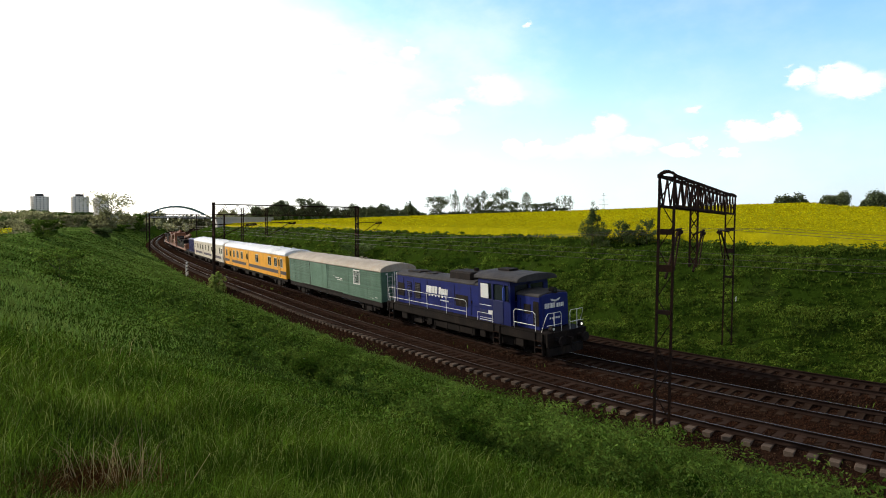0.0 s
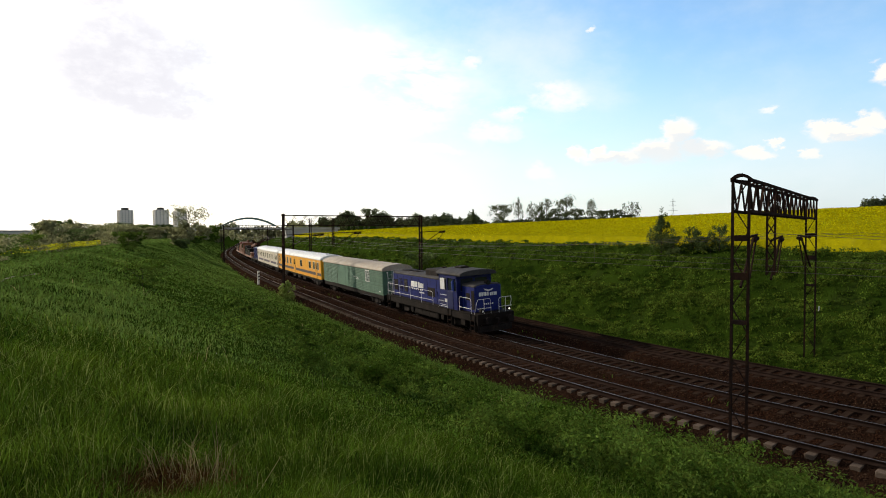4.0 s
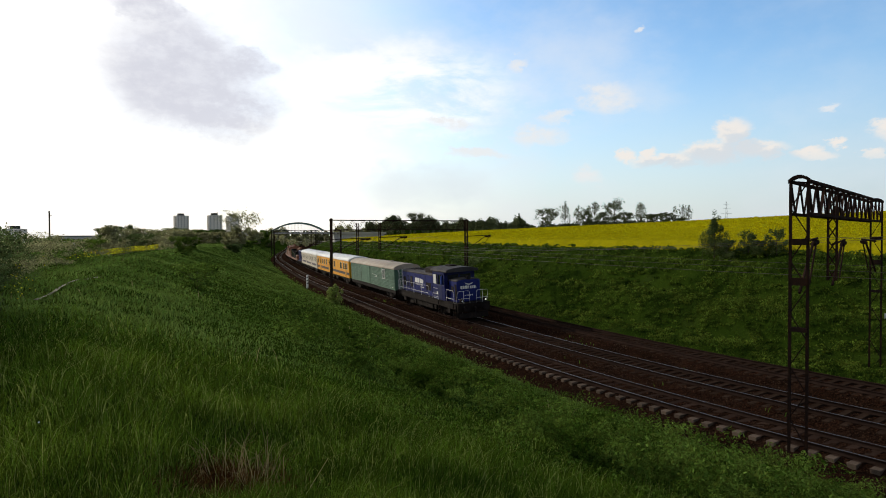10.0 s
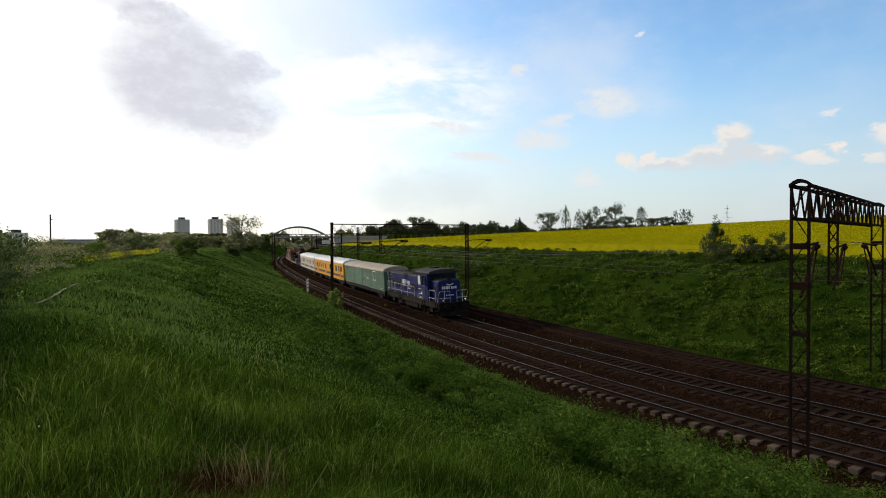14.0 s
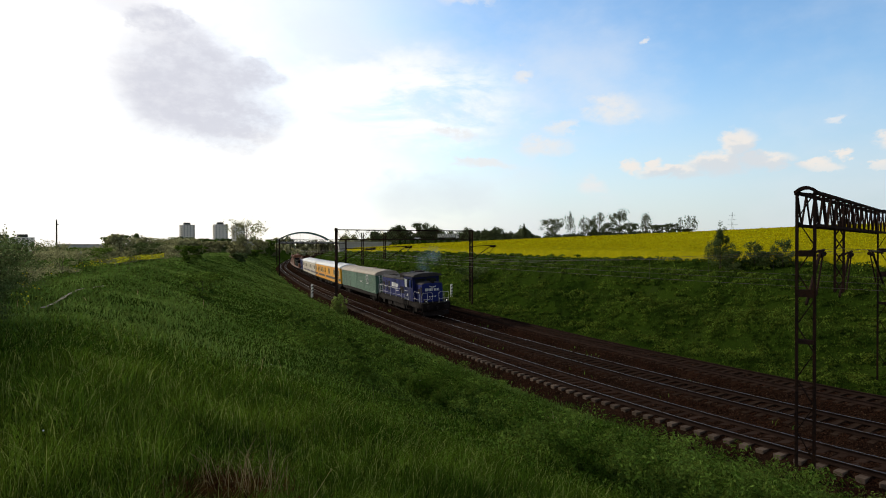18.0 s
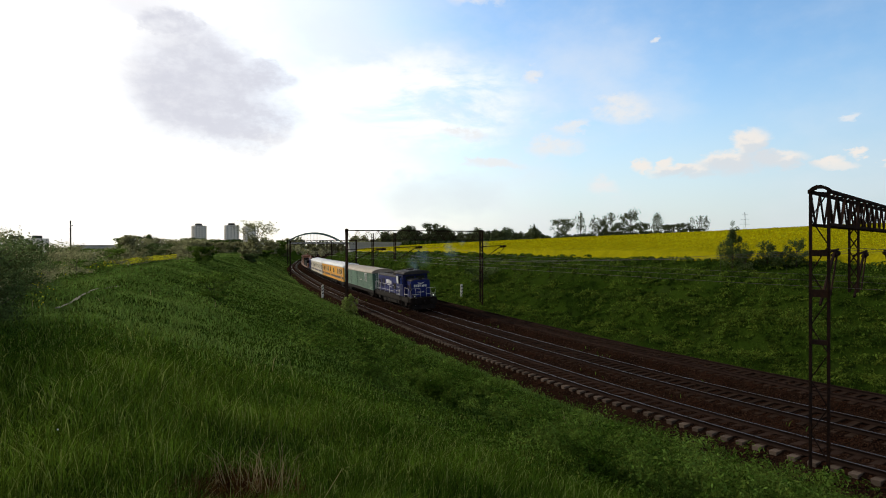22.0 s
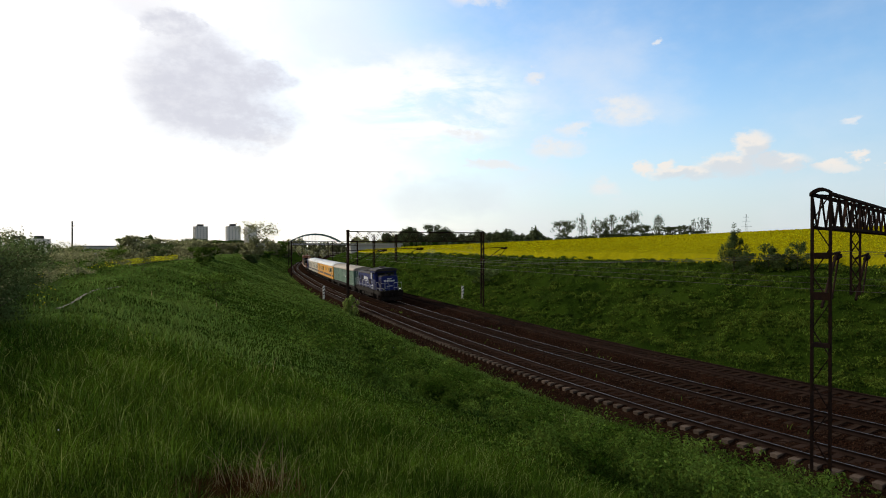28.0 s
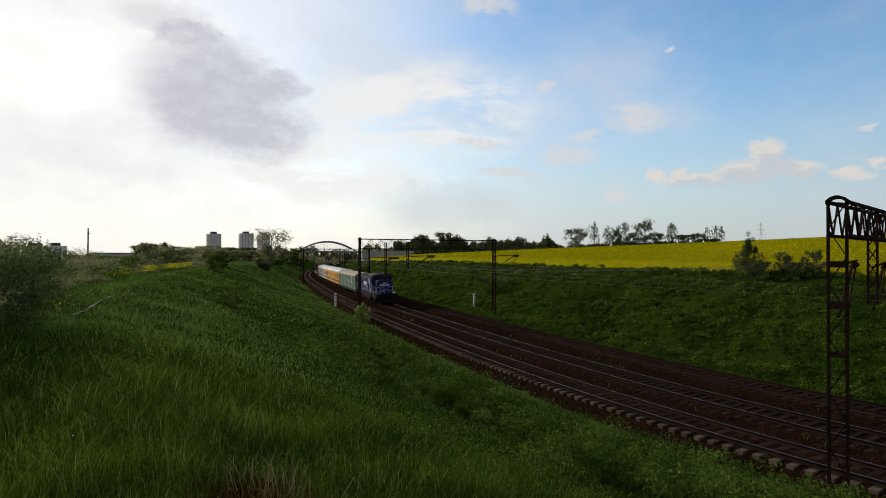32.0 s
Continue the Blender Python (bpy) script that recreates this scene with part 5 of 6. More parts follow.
    c = np.repeat(np.stack([lx, ly, lz], -1), m, 0) + d * np.repeat(rad, m)[:, None] * rng.uniform(0.75, 1.12, (n * m, 1))
    c[:, 2] = np.maximum(c[:, 2], np.repeat(lz - 0.5 * rad, m))
    rr = np.repeat(np.repeat(r, lumps), m)
    size = np.maximum(0.026, 0.0016 * rr) * rng.uniform(0.6, 1.4, len(c))
    stuff("leafy_weeds", leaf_mesh("leafy_weeds", c, size, rng, M["weed"], 0.45, 2.6, d + np.array([0, 0, 0.3])), "mounded clumps of pale green leafy weeds on the slope", "weeds")
    x, y, r, s, o = scatter(rng, 70000, 3.0, 90, -45, 46)
    d = (o < -2.6) & ((o > -17.0) & (waves(x, y, 1.1, 2.0) > -0.3) | (r > 9) & (waves(x, y, 1.5, 2.0) > -0.2))
    x, y, r, s, o = (q[d] for q in (x, y, r, s, o))
    c = np.stack([x, y, ground_z(x, y, s, o) + rng.uniform(0.05, 0.26, len(x))], -1)
    stuff("low_weeds", leaf_mesh("low_weeds", c, np.maximum(0.03, 0.0022 * r) * rng.uniform(0.6, 1.4, len(c)), rng, M["lowleaf"], 0.6), "low leafy weeds between the clumps", "weeds")
    # rough verge that creeps over the ballast shoulder
    x, y, r, s, o = scatter(rng, 260000, 14, 190, -28, 46)
    line = -1.72 + 0.28 * waves(x, y, 1.6, 4.0) + 0.12 * waves(x, y, 0.5, 2.0)
    d = (o < line) & (o > -3.4) & (rng.random(len(x)) < 0.35 + 0.65 * ease(line - o, 0.0, 0.5))
    x, y, r, s, o = (q[d] for q in (x, y, r, s, o))
    z = np.maximum(ground_z(x, y, s, o), np.interp(o, [b[0] for b in BED], [b[1] for b in BED], left=-9.0))
    h = rng.uniform(0.12, 0.42, len(x)) * (0.8 + 0.3 * waves(x, y, 0.9, 1.0)) * (0.55 + 0.45 * ease(-o, 1.7, 2.4))
    stuff("verge_grass", blade_mesh("verge_grass", x, y, z - 0.02, h, 0.00055 * r * rng.uniform(0.6, 1.3, len(x)), rng, M["grassfar"], 0.9), "ragged green grass creeping over the ballast edge", "grass")
    # small white flower heads
    x, y, r, s, o = scatter(rng, 420, 5.0, 60, -45, 45)
    d = (o < -2.4) & (waves(x, y, 3.1, 2.0) > 0.35)
    x, y, r, s, o = (q[d] for q in (x, y, r, s, o))
    c = np.stack([x, y, ground_z(x, y, s, o) + rng.uniform(0.35, 0.6, len(x))], -1)
    stuff("white_flowers", leaf_mesh("white_flowers", c[::3], np.maximum(0.015, 0.001 * r[::3]), rng, M["white"], 0.3, 1.0), "scattered small white meadow flowers", "flowers")
    # the worn spot
    v, f = [(BARE[0], BARE[1], zg(*BARE) + 0.035)], []
    for i in range(28):
        a = 2 * math.pi * i / 28
        q = 0.2 + 0.06 * math.sin(3 * a + 1) + 0.03 * math.sin(7 * a)
        px, py = BARE[0] + q * math.cos(a), BARE[1] + 1.2 * q * math.sin(a)
        v.append((px, py, zg(px, py) + 0.012))
        f.append((0, 1 + i, 1 + (i + 1) % 28))
    tagged(new("bare_earth", big_mesh("bare_earth", v, f, M["earth"])), "small worn spot of bare brown earth", "earth", kind="structure")


def far_bank():
    rng = np.random.default_rng(12)
    x, y, r, s, o = scatter(rng, 380000, 22, 330, -17, 62)
    patch = waves(x, y, 2.4, 3.0) + 0.5 * waves(x, y, 0.9, 7.0)
    keep = (o > 12.4 + 0.5 * rng.random(len(x))) & (o < 29.5) & (rng.random(len(x)) < 0.7 + 0.3 * patch)
    x, y, r, s, o, patch = (q[keep] for q in (x, y, r, s, o, patch))
    h = (0.2 + 0.1 * patch) * rng.uniform(0.4, 1.3, len(x)) + 0.05
    w = 0.0006 * r * rng.uniform(0.7, 1.5, len(x))
    stuff("bank_grass", blade_mesh("bank_grass", x, y, ground_z(x, y, s, o) - 0.02, h, w, rng, M["bank"], 1.3), "rough green grass on the shaded cutting slope", "grass")
    x, y, r, s, o = scatter(rng, 26000, 24, 240, -15, 60)
    d = (o > 12.9) & (o < 28.4) & (waves(x, y, 3.3, 4.0) + 0.8 * waves(x, y, 1.2, 1.0) + 0.5 * ease(s, 60, 20) > -0.35)
    x, y, r, s, o = (q[d] for q in (x, y, r, s, o))
    m = 22
    big = rng.uniform(0.18, 0.5, len(x)) * (0.8 + 0.35 * waves(x, y, 1.7, 3.0))
    c = np.repeat(np.stack([x, y, ground_z(x, y, s, o) + big * 0.45], -1), m, 0)
    d = rng.normal(0, 1, c.shape)
    d /= np.linalg.norm(d, axis=1, keepdims=True)
    d[:, 2] = np.abs(d[:, 2])
    c = c + d * np.repeat(big, m)[:, None] * np.array([1.1, 1.1, 0.7]) * rng.uniform(0.6, 1.1, (len(c), 1))
    stuff("bank_weeds", leaf_mesh("bank_weeds", c, np.repeat(0.0021 * r, m) * rng.uniform(0.6, 1.4, len(c)), rng, M["bankweed"], 0.5, 1.5, d + np.array([0, 0, 0.3])), "leafy green weeds on the cutting slope", "weeds")
    # sparse tufts between the tracks
    x, y, r, s, o = scatter(rng, 9000, 18, 120, -12, 50)
    d = (((o > 1.6) & (o < 2.4)) | ((o > 5.6) & (o < 7.4)) | ((o > 10.7) & (o < 12.6))) & (waves(x, y, 2.0, 5.0) > 0.25)
    x, y, r, s, o = (q[d] for q in (x, y, r, s, o))
    z = np.interp(o, [b[0] for b in BED], [b[1] for b in BED])
    stuff("track_weeds", blade_mesh("track_weeds", x, y, z, rng.uniform(0.1, 0.35, len(x)), 0.0009 * r, rng, M["weed"], 0.8), "sparse weeds growing between the tracks", "weeds")


def rape_field():
    rng = np.random.default_rng(13)
    x, y, r, s, o = scatter(rng, 400000, 44, 900, -9, 62)
    keep = (o > 28.3 + 0.4 * waves(x, y, 3.0, 1.0)) & (o < 235) & (s < 560)
    keep &= ~((np.abs((o + 0.05 * s) % 24 - 12) < 0.45) & (o > 34))
    x, y, r, s, o = (q[keep] for q in (x, y, r, s, o))
    z = ground_z(x, y, s, o)
    c = np.stack([x, y, z + 1.0 + rng.normal(0, 0.10, len(x)) + 0.1 * waves(x, y, 5.0, 2.0)], -1)
    c[:, 2] -= np.where(o < 30.0, rng.uniform(0.0, 0.85, len(x)), 0.0)
    size = np.maximum(0.08, 0.0014 * r) * rng.uniform(0.5, 1.3, len(x))
    stuff("rape_blossoms", leaf_mesh("rape_blossoms", c, size, rng, M["rape"], 0.6, 1.2), "bright yellow flowering rape crop filling the field", "crop")
    # the body of the crop under the blossoms, with its edge
    oo = np.concatenate([[28.4], np.linspace(28.9, 40, 14), np.linspace(44, 236, 60)])
    ss = np.concatenate([np.arange(-80, 150, 2.5), np.arange(150, 570, 8.0)])
    S, O = np.meshgrid(ss, oo, indexing="ij")
    X, Y, T = np.interp(S, _s, _x), np.interp(S, _s, _y), np.interp(S, _s, _th)
    X, Y = (X + O * np.cos(T)).ravel(), (Y + O * np.sin(T)).ravel()
    edge = np.where(O.ravel() < 28.5, -0.1, 0.92)
    s1, o1 = line_coords(X, Y)
    sound = (np.hypot(s1 - S.ravel(), o1 - O.ravel()) < 4.0).reshape(S.shape)
    Z = ground_z(X, Y) + edge + 0.08 * waves(X, Y, 1.5, 1.0)
    n = len(oo)
    i, j = np.meshgrid(np.arange(len(ss) - 1), np.arange(n - 1), indexing="ij")
    whole = (sound[:-1, :-1] & sound[1:, :-1] & sound[:-1, 1:] & sound[1:, 1:]).ravel()
    f = np.stack([i * n + j, i * n + j + 1, (i + 1) * n + j + 1, (i + 1) * n + j], -1).reshape(-1, 4)[:, ::-1][whole]
    stuff("rape_crop", big_mesh("rape_crop", np.stack([X, Y, Z], -1), f, M["cropbody"]), "dense yellow-green stand of flowering rape", "crop")


def woody(name, label, category, x, y, z, height, width, mat, seed, base=0.25, leaves=900, leaf=0.25, limbs=7, lean=0.0, gaps=0.5, group="", point=0.0):
    """A tree or shrub: tapered trunk, limbs, and a crown of leaf clumps. base: where the crown starts, as a share of the height;
    point: how far the crown narrows towards the top."""
    rng = np.random.default_rng(seed)
    root = tagged(new(name), label, category, group)
    root.matrix_basis = pose(x, y, z - 0.05)
    top = Vector((lean * height, 0, height * 0.86))
    tr = max(0.02, height * 0.016)
    part("trunk", Shape().rod((0, 0, 0), top * 0.5, tr, 7, tr * 0.7).rod(top * 0.5, top, tr * 0.7, 6, tr * 0.2), M["bark"], root)
    tips = []
    for i in range(limbs):
        u = base + (1 - base) * (i + 0.5) / limbs
        a = 2.4 * i + rng.uniform(-0.4, 0.4)
        reach = width / 2 * (1 - point * u) * rng.uniform(0.6, 1.0) * (0.65 + 0.7 * math.sin(math.pi * min(1, max(0.15, (u - base) / (1 - base) * 0.75 + 0.2))))
        p = top * min(1.0, u * 0.95)
        q = p + Vector((math.cos(a) * reach, math.sin(a) * reach, reach * rng.uniform(0.45, 1.1)))
        q.z = min(q.z, height * 0.97)
        part("limb", Shape().rod(p, q, tr * 0.42, 5, tr * 0.12), M["bark"], root)
        tips += [p.lerp(q, 0.55), q, p.lerp(q, 0.85) + Vector((rng.normal(0, width * 0.08), rng.normal(0, width * 0.08), rng.normal(0, height * 0.05)))]
    tips.append(Vector((top.x, 0, height * 0.95)))
    if base < 0.2:
        for i in range(limbs):
            a, q = 2.4 * i + 1.0, width * rng.uniform(0.12, 0.36)
            tips.append(Vector((math.cos(a) * q, math.sin(a) * q, height * rng.uniform(0.1, 0.4))))
    tips = [t for t in tips if rng.random() > gaps * 0.35]
    k = max(6, leaves // max(1, len(tips)))
    mid = Vector((top.x * 0.5, 0, height * 0.5))
    c, out = [], []
    for t in tips:
        d = rng.normal(0, 1, (k, 3))
        d /= np.linalg.norm(d, axis=1, keepdims=True)
        lump = np.array([width * 0.15, width * 0.15, height * 0.12]) * rng.uniform(0.6, 1.25) * (1 - 0.5 * point * min(1, t.z / height))
        c.append(np.array(t) + d * lump * rng.uniform(0.45, 1.12, (k, 1)))
        away = np.array((t - mid).normalized()) if (t - mid).length > 1e-3 else np.zeros(3)
        out.append(d * 0.8 + away * 0.4 + np.array([0, 0, 0.25]))
    c, out = np.concatenate(c), np.concatenate(out)
    c[:, 2] = np.maximum(c[:, 2], 0.03 * height)
    part("crown", leaf_mesh("crown", c, leaf * rng.uniform(0.5, 1.3, len(c)), rng, mat, 0.25, 1.5, out), None, root)
    return root


def ballast_stones():
    """Loose stones on the ballast between and beside the sleepers."""
    rng = np.random.default_rng(19)
    x, y, r, s, o = scatter(rng, 330000, 14, 75, -14, 48)
    on = np.zeros(len(x), bool)
    for off, _, _ in TRACKS:
        inside = np.abs(o - off) < 1.42
        on |= inside & (np.abs((s + 12.0 + 0.31) % 0.62 - 0.31) < 0.17)
        on |= np.abs(np.abs(o - off) - 0.7535) < 0.09
    d = ~on & (o > -2.2) & (o < 12.6) & (s < 80) & (s > -14)
    x, y, r, s, o = (q[d] for q in (x, y, r, s, o))
    z = np.interp(o, [b[0] for b in BED], [b[1] for b in BED])
    n = len(x)
    size = np.maximum(0.02, 0.0011 * r) * rng.uniform(0.6, 1.5, n)
    c = np.stack([x, y, z + size * 0.2], -1)
    a = rng.normal(0, 1, (n, 3))
    a /= np.linalg.norm(a, axis=1, keepdims=True)
    b = np.cross(a, rng.normal(0, 1, (n, 3)))
    b /= np.linalg.norm(b, axis=1, keepdims=True)
    g = np.cross(a, b)
    P = np.stack([c + e * q * (size * rng.uniform(0.6, 1.25, n))[:, None] for q in (a, b, g) for e in (1, -1)], 1)
    f = np.array([[0, 2, 4], [2, 1, 4], [1, 3, 4], [3, 0, 4], [2, 0, 5], [1, 2, 5], [3, 1, 5], [0, 3, 5]])
    stuff("ballast_stones", big_mesh("ballast_stones", P.reshape(-1, 3), (np.arange(n)[:, None, None] * 6 + f).reshape(-1, 3), M["stone"]),
          "loose rust-brown crushed stones between the sleepers", "ballast")


meadow()
far_bank()
ballast_stones()
rape_field()


# ---------------------------------------------------------------- shrubs and trees
def shrubs():
    # the dark thicket at the meadow's edge
    for i, (az, r, h, w) in enumerate(((-39.0, 15.5, 1.9, 2.8), (-38.0, 17.0, 1.6, 2.2), (-42.0, 13.5, 1.9, 3.0), (-38.6, 21.0, 2.2, 3.4), (-36.4, 24.5, 1.6, 2.4),
                                       (-45.5, 12.5, 2.0, 3.0), (-35.4, 34.0, 1.9, 3.2), (-37.0, 30.0, 2.4, 3.6))):
        x, y, z = spot(az, r)
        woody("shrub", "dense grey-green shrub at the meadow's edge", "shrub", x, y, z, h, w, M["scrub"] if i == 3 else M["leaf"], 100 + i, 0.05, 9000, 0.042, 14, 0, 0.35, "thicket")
    # scrub behind the ridge
    rng = random.Random(5)
    row = [(-35.0, 52, 4.3, 6.0), (-33.0, 60, 4.2, 7.0), (-31.0, 64, 4.4, 6.0), (-29.6, 75, 4.4, 7.5), (-28.2, 110, 4.4, 7.0), (-25.5, 120, 4.2, 8.0), (-24.0, 128, 4.6, 8.0),
           (-22.6, 112, 4.6, 9.0), (-20.6, 118, 5.2, 9.0), (-19.4, 150, 6.0, 9.0), (-17.8, 155, 6.0, 9.0), (-16.6, 170, 6.0, 9.0), (-15.4, 200, 6.5, 9.0), (-21.6, 92, 3.0, 4.0),
           (-17.2, 128, 3.6, 6.0), (-16.2, 133, 3.4, 5.0), (-33.6, 46, 2.6, 3.6), (-35.6, 42, 2.6, 3.6), (-34.5, 38, 2.0, 3.4), (-26.6, 140, 4.2, 8.0), (-14.6, 270, 7.5, 12.0),
           (-13.4, 300, 7.0, 12.0), (-18.6, 96, 2.2, 3.6)]
    row = [q for q in row if q[0] < -21.5 or q[1] < 80]
    row += [(-27.4 + 0.72 * i + rng.uniform(-0.2, 0.2), rng.uniform(185, 235), rng.uniform(3.6, 9.5), rng.uniform(6.5, 11.0)) for i in range(16)]
    row += [(-17.9, 142, 4.0, 4.6), (-17.5, 138, 3.4, 4.4), (-21.4, 134, 3.0, 4.4), (-15.9, 285, 8.5, 12.0), (-15.2, 300, 9.0, 12.0), (-14.7, 325, 8.0, 11.0)]
    for i, (az, r, h, w) in enumerate(row):
        x, y, z = spot(az, r)
        pale = i % 4 == 1
        woody("shrub", "pale green bushy shrub behind the ridge" if pale else "dark green bushy shrub behind the ridge", "shrub", x, y, z, h * rng.uniform(0.5, 0.78), w * 0.66,
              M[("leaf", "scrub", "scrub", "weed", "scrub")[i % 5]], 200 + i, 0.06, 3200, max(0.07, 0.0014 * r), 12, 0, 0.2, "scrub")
    x, y, z = spot(-27.0, 86)
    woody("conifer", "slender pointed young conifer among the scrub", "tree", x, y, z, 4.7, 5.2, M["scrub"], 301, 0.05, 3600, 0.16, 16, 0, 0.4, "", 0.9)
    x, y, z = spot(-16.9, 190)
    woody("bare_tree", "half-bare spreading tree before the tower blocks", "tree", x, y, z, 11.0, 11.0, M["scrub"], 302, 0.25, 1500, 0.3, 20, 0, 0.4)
    # low leafy bush on the crest of the ridge, and the sapling beside the track
    x, y, z = spot(-20.6, 40.5)
    woody("bush", "low leafy green bush on the meadow ridge", "bush", x, y, z, 1.5, 3.0, M["weed"], 303, 0.05, 2600, 0.085, 12, 0, 0.4)
    p = along(66.5, -2.9)
    woody("sapling", "young light green sapling beside the near track", "sapling", p.x, p.y, -0.75, 2.2, 1.4, M["leaflight"], 304, 0.05, 4200, 0.085, 14, 0, 0.5)
    # bushes at the field's edge
    for i, (s, o, h, w, pt) in enumerate(((40.6, 26.3, 4.3, 2.5, 1.0), (37.0, 26.6, 2.3, 1.7, 0.3), (34.4, 27.0, 2.2, 1.7, 0.3), (38.8, 26.0, 1.8, 1.8, 0.3), (35.8, 26.6, 1.4, 1.6, 0.3))):
        p = along(s, o)
        woody("field_bush", "pointed dark green young tree at the field's edge" if i == 0 else "dark green bush at the field's edge", "bush",
              p.x, p.y, zg(p.x, p.y), h, w, M["leaf"], 320 + i, 0.03, 9000 if i == 0 else 3600, 0.07, 24 if i == 0 else 14, 0, 0.0 if i == 0 else 0.3, "field edge bushes", pt)
    p = along(79.0, 18.6)
    woody("bush", "dark twiggy bush on the cutting slope", "bush", p.x, p.y, zg(p.x, p.y), 1.9, 4.2, M["leaf"], 340, 0.03, 1300, 0.17, 10, 0, 0.3)


def skyline_trees():
    # az, distance, height, width, where the crown starts, leaves, narrowing
    rows = ((8.5, 430, 12, 6, 0.1, 900, 0.9, "dark pointed pine on the field's skyline"), (11.1, 385, 12.0, 13, 0.12, 1300, 0.0, "broad rounded tree on the field's skyline"),
            (12.7, 372, 16.5, 5.5, 0.35, 260, 0.2, "thin tree with clumps of mistletoe"), (13.9, 366, 13.5, 5.5, 0.3, 260, 0.2, "thin tree with clumps of mistletoe"),
            (14.6, 362, 10.5, 7, 0.15, 700, 0.1, "leafy tree on the field's skyline"), (15.3, 358, 14, 7.5, 0.25, 420, 0.1, "open-crowned tree on the field's skyline"),
            (16.1, 350, 8, 7, 0.1, 500, 0.1, "leafy tree on the field's skyline"), (17.1, 345, 14.5, 10, 0.2, 900, 0.1, "tall leafy tree on the field's skyline"),
            (18.1, 338, 6.5, 7, 0.1, 560, 0.1, "leafy tree on the field's skyline"), (19.3, 330, 12, 5.5, 0.3, 300, 0.1, "thin tree with clumps of mistletoe"),
            (20.3, 325, 5.0, 8, 0.05, 520, 0.1, "bushy tree on the field's skyline"), (21.4, 320, 5.5, 6, 0.1, 420, 0.1, "bushy tree on the field's skyline"),
            (22.2, 318, 8.5, 3.5, 0.35, 22, 0.2, "bare slender tree on the field's skyline"), (22.8, 316, 9.5, 3.5, 0.35, 18, 0.2, "bare slender tree on the field's skyline"),
            (23.3, 316, 8.5, 3.5, 0.35, 18, 0.2, "bare slender tree on the field's skyline"), (22.5, 322, 2.6, 8, 0.05, 420, 0.1, "low hedge tree on the skyline"))
    for i, (az, r, h, w, b, n, pt, label) in enumerate(rows):
        x, y, z = spot(az, r)
        woody("tree", label, "tree", x, y, z, h, w, M["far"], 400 + i, b * 0.6, int(n * 3.4), 0.42, 17, 0, 0.6, "skyline trees", pt)
    far_wood("hedge", "low hedge before the road", -4.0, 9.0, 432, 3.6, 9000, 27, 8.2)
    far_wood("hedge", "low dark hedge along the field's far edge", 9.5, 24.0, 372, 3.2, 9000, 25, 10.5)


def far_wood(name, label, a0, a1, r, h, n, seed, floor=-50.0, mat="far"):
    """A belt of far woodland: crowns of leaf clumps on thin trunks, one object."""
    rng = np.random.default_rng(seed)
    trees = int((a1 - a0) * r / 57.3 / (h * 0.3)) * 2
    az = rng.uniform(a0, a1, trees)
    rr = r * rng.uniform(1.0, 1.12, trees)
    x, y = rr * np.sin(np.radians(az)), rr * np.cos(np.radians(az))
    hh = h * rng.uniform(0.6, 1.05, trees) * (0.9 + 0.16 * np.sin(az * 2.1 + seed))
    z = np.maximum(ground_z(x, y), floor)
    k = max(20, n // trees)
    c = np.repeat(np.stack([x, y, z + hh * 0.52], -1), k, 0)
    d = rng.normal(0, 1, c.shape)
    d /= np.linalg.norm(d, axis=1, keepdims=True)
    d *= rng.uniform(0.3, 1.0, (len(d), 1)) ** 0.5
    c = c + d * np.repeat(hh, k)[:, None] * np.array([0.34, 0.34, 0.5]) * rng.uniform(0.8, 1.1, (len(d), 1))
    stuff(name, leaf_mesh(name, c, 0.0019 * r * rng.uniform(0.6, 1.4, len(c)), rng, M[mat], 0.25, 1.5, d + np.array([0, 0, 0.3])), label, "woodland")


shrubs()
skyline_trees()
far_wood("far_wood", "low continuous copse beyond the road", -6.0, 10.0, 492, 7.5, 16000, 28, 10.2)
far_wood("far_wood", "dark belt of woodland beyond the road", -5.5, 9.0, 500, 13.5, 26000, 21, 9.8)
for i, (az, h, w) in enumerate(((-3.3, 13.5, 11.0), (-1.1, 15.5, 13.0), (0.1, 11.5, 12.0), (5.6, 9.0, 11.0))):
    x, y, z = spot(az, 485)
    woody("tree", "round dark tree standing beyond the road", "tree", x, y, 9.0, h, w, M["far"], 460 + i, 0.02, 4200, 0.6, 22, 0, 0.1, "trees beyond the road")
far_wood("far_wood", "dark woodland on the hill's horizon", 39.8, 62, 330, 10.5, 40000, 22, 14.0)
# These scrub-coloured belts carry their haze in the leaf colour.
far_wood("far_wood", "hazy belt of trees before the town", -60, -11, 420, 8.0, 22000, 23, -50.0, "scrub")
far_wood("far_wood", "mixed trees before the tower blocks, leaves paled for haze", -27.0, -14.8, 320, 5.5, 9000, 26, 0.0, "scrub")
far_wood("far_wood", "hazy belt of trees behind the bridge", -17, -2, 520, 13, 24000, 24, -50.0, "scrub")


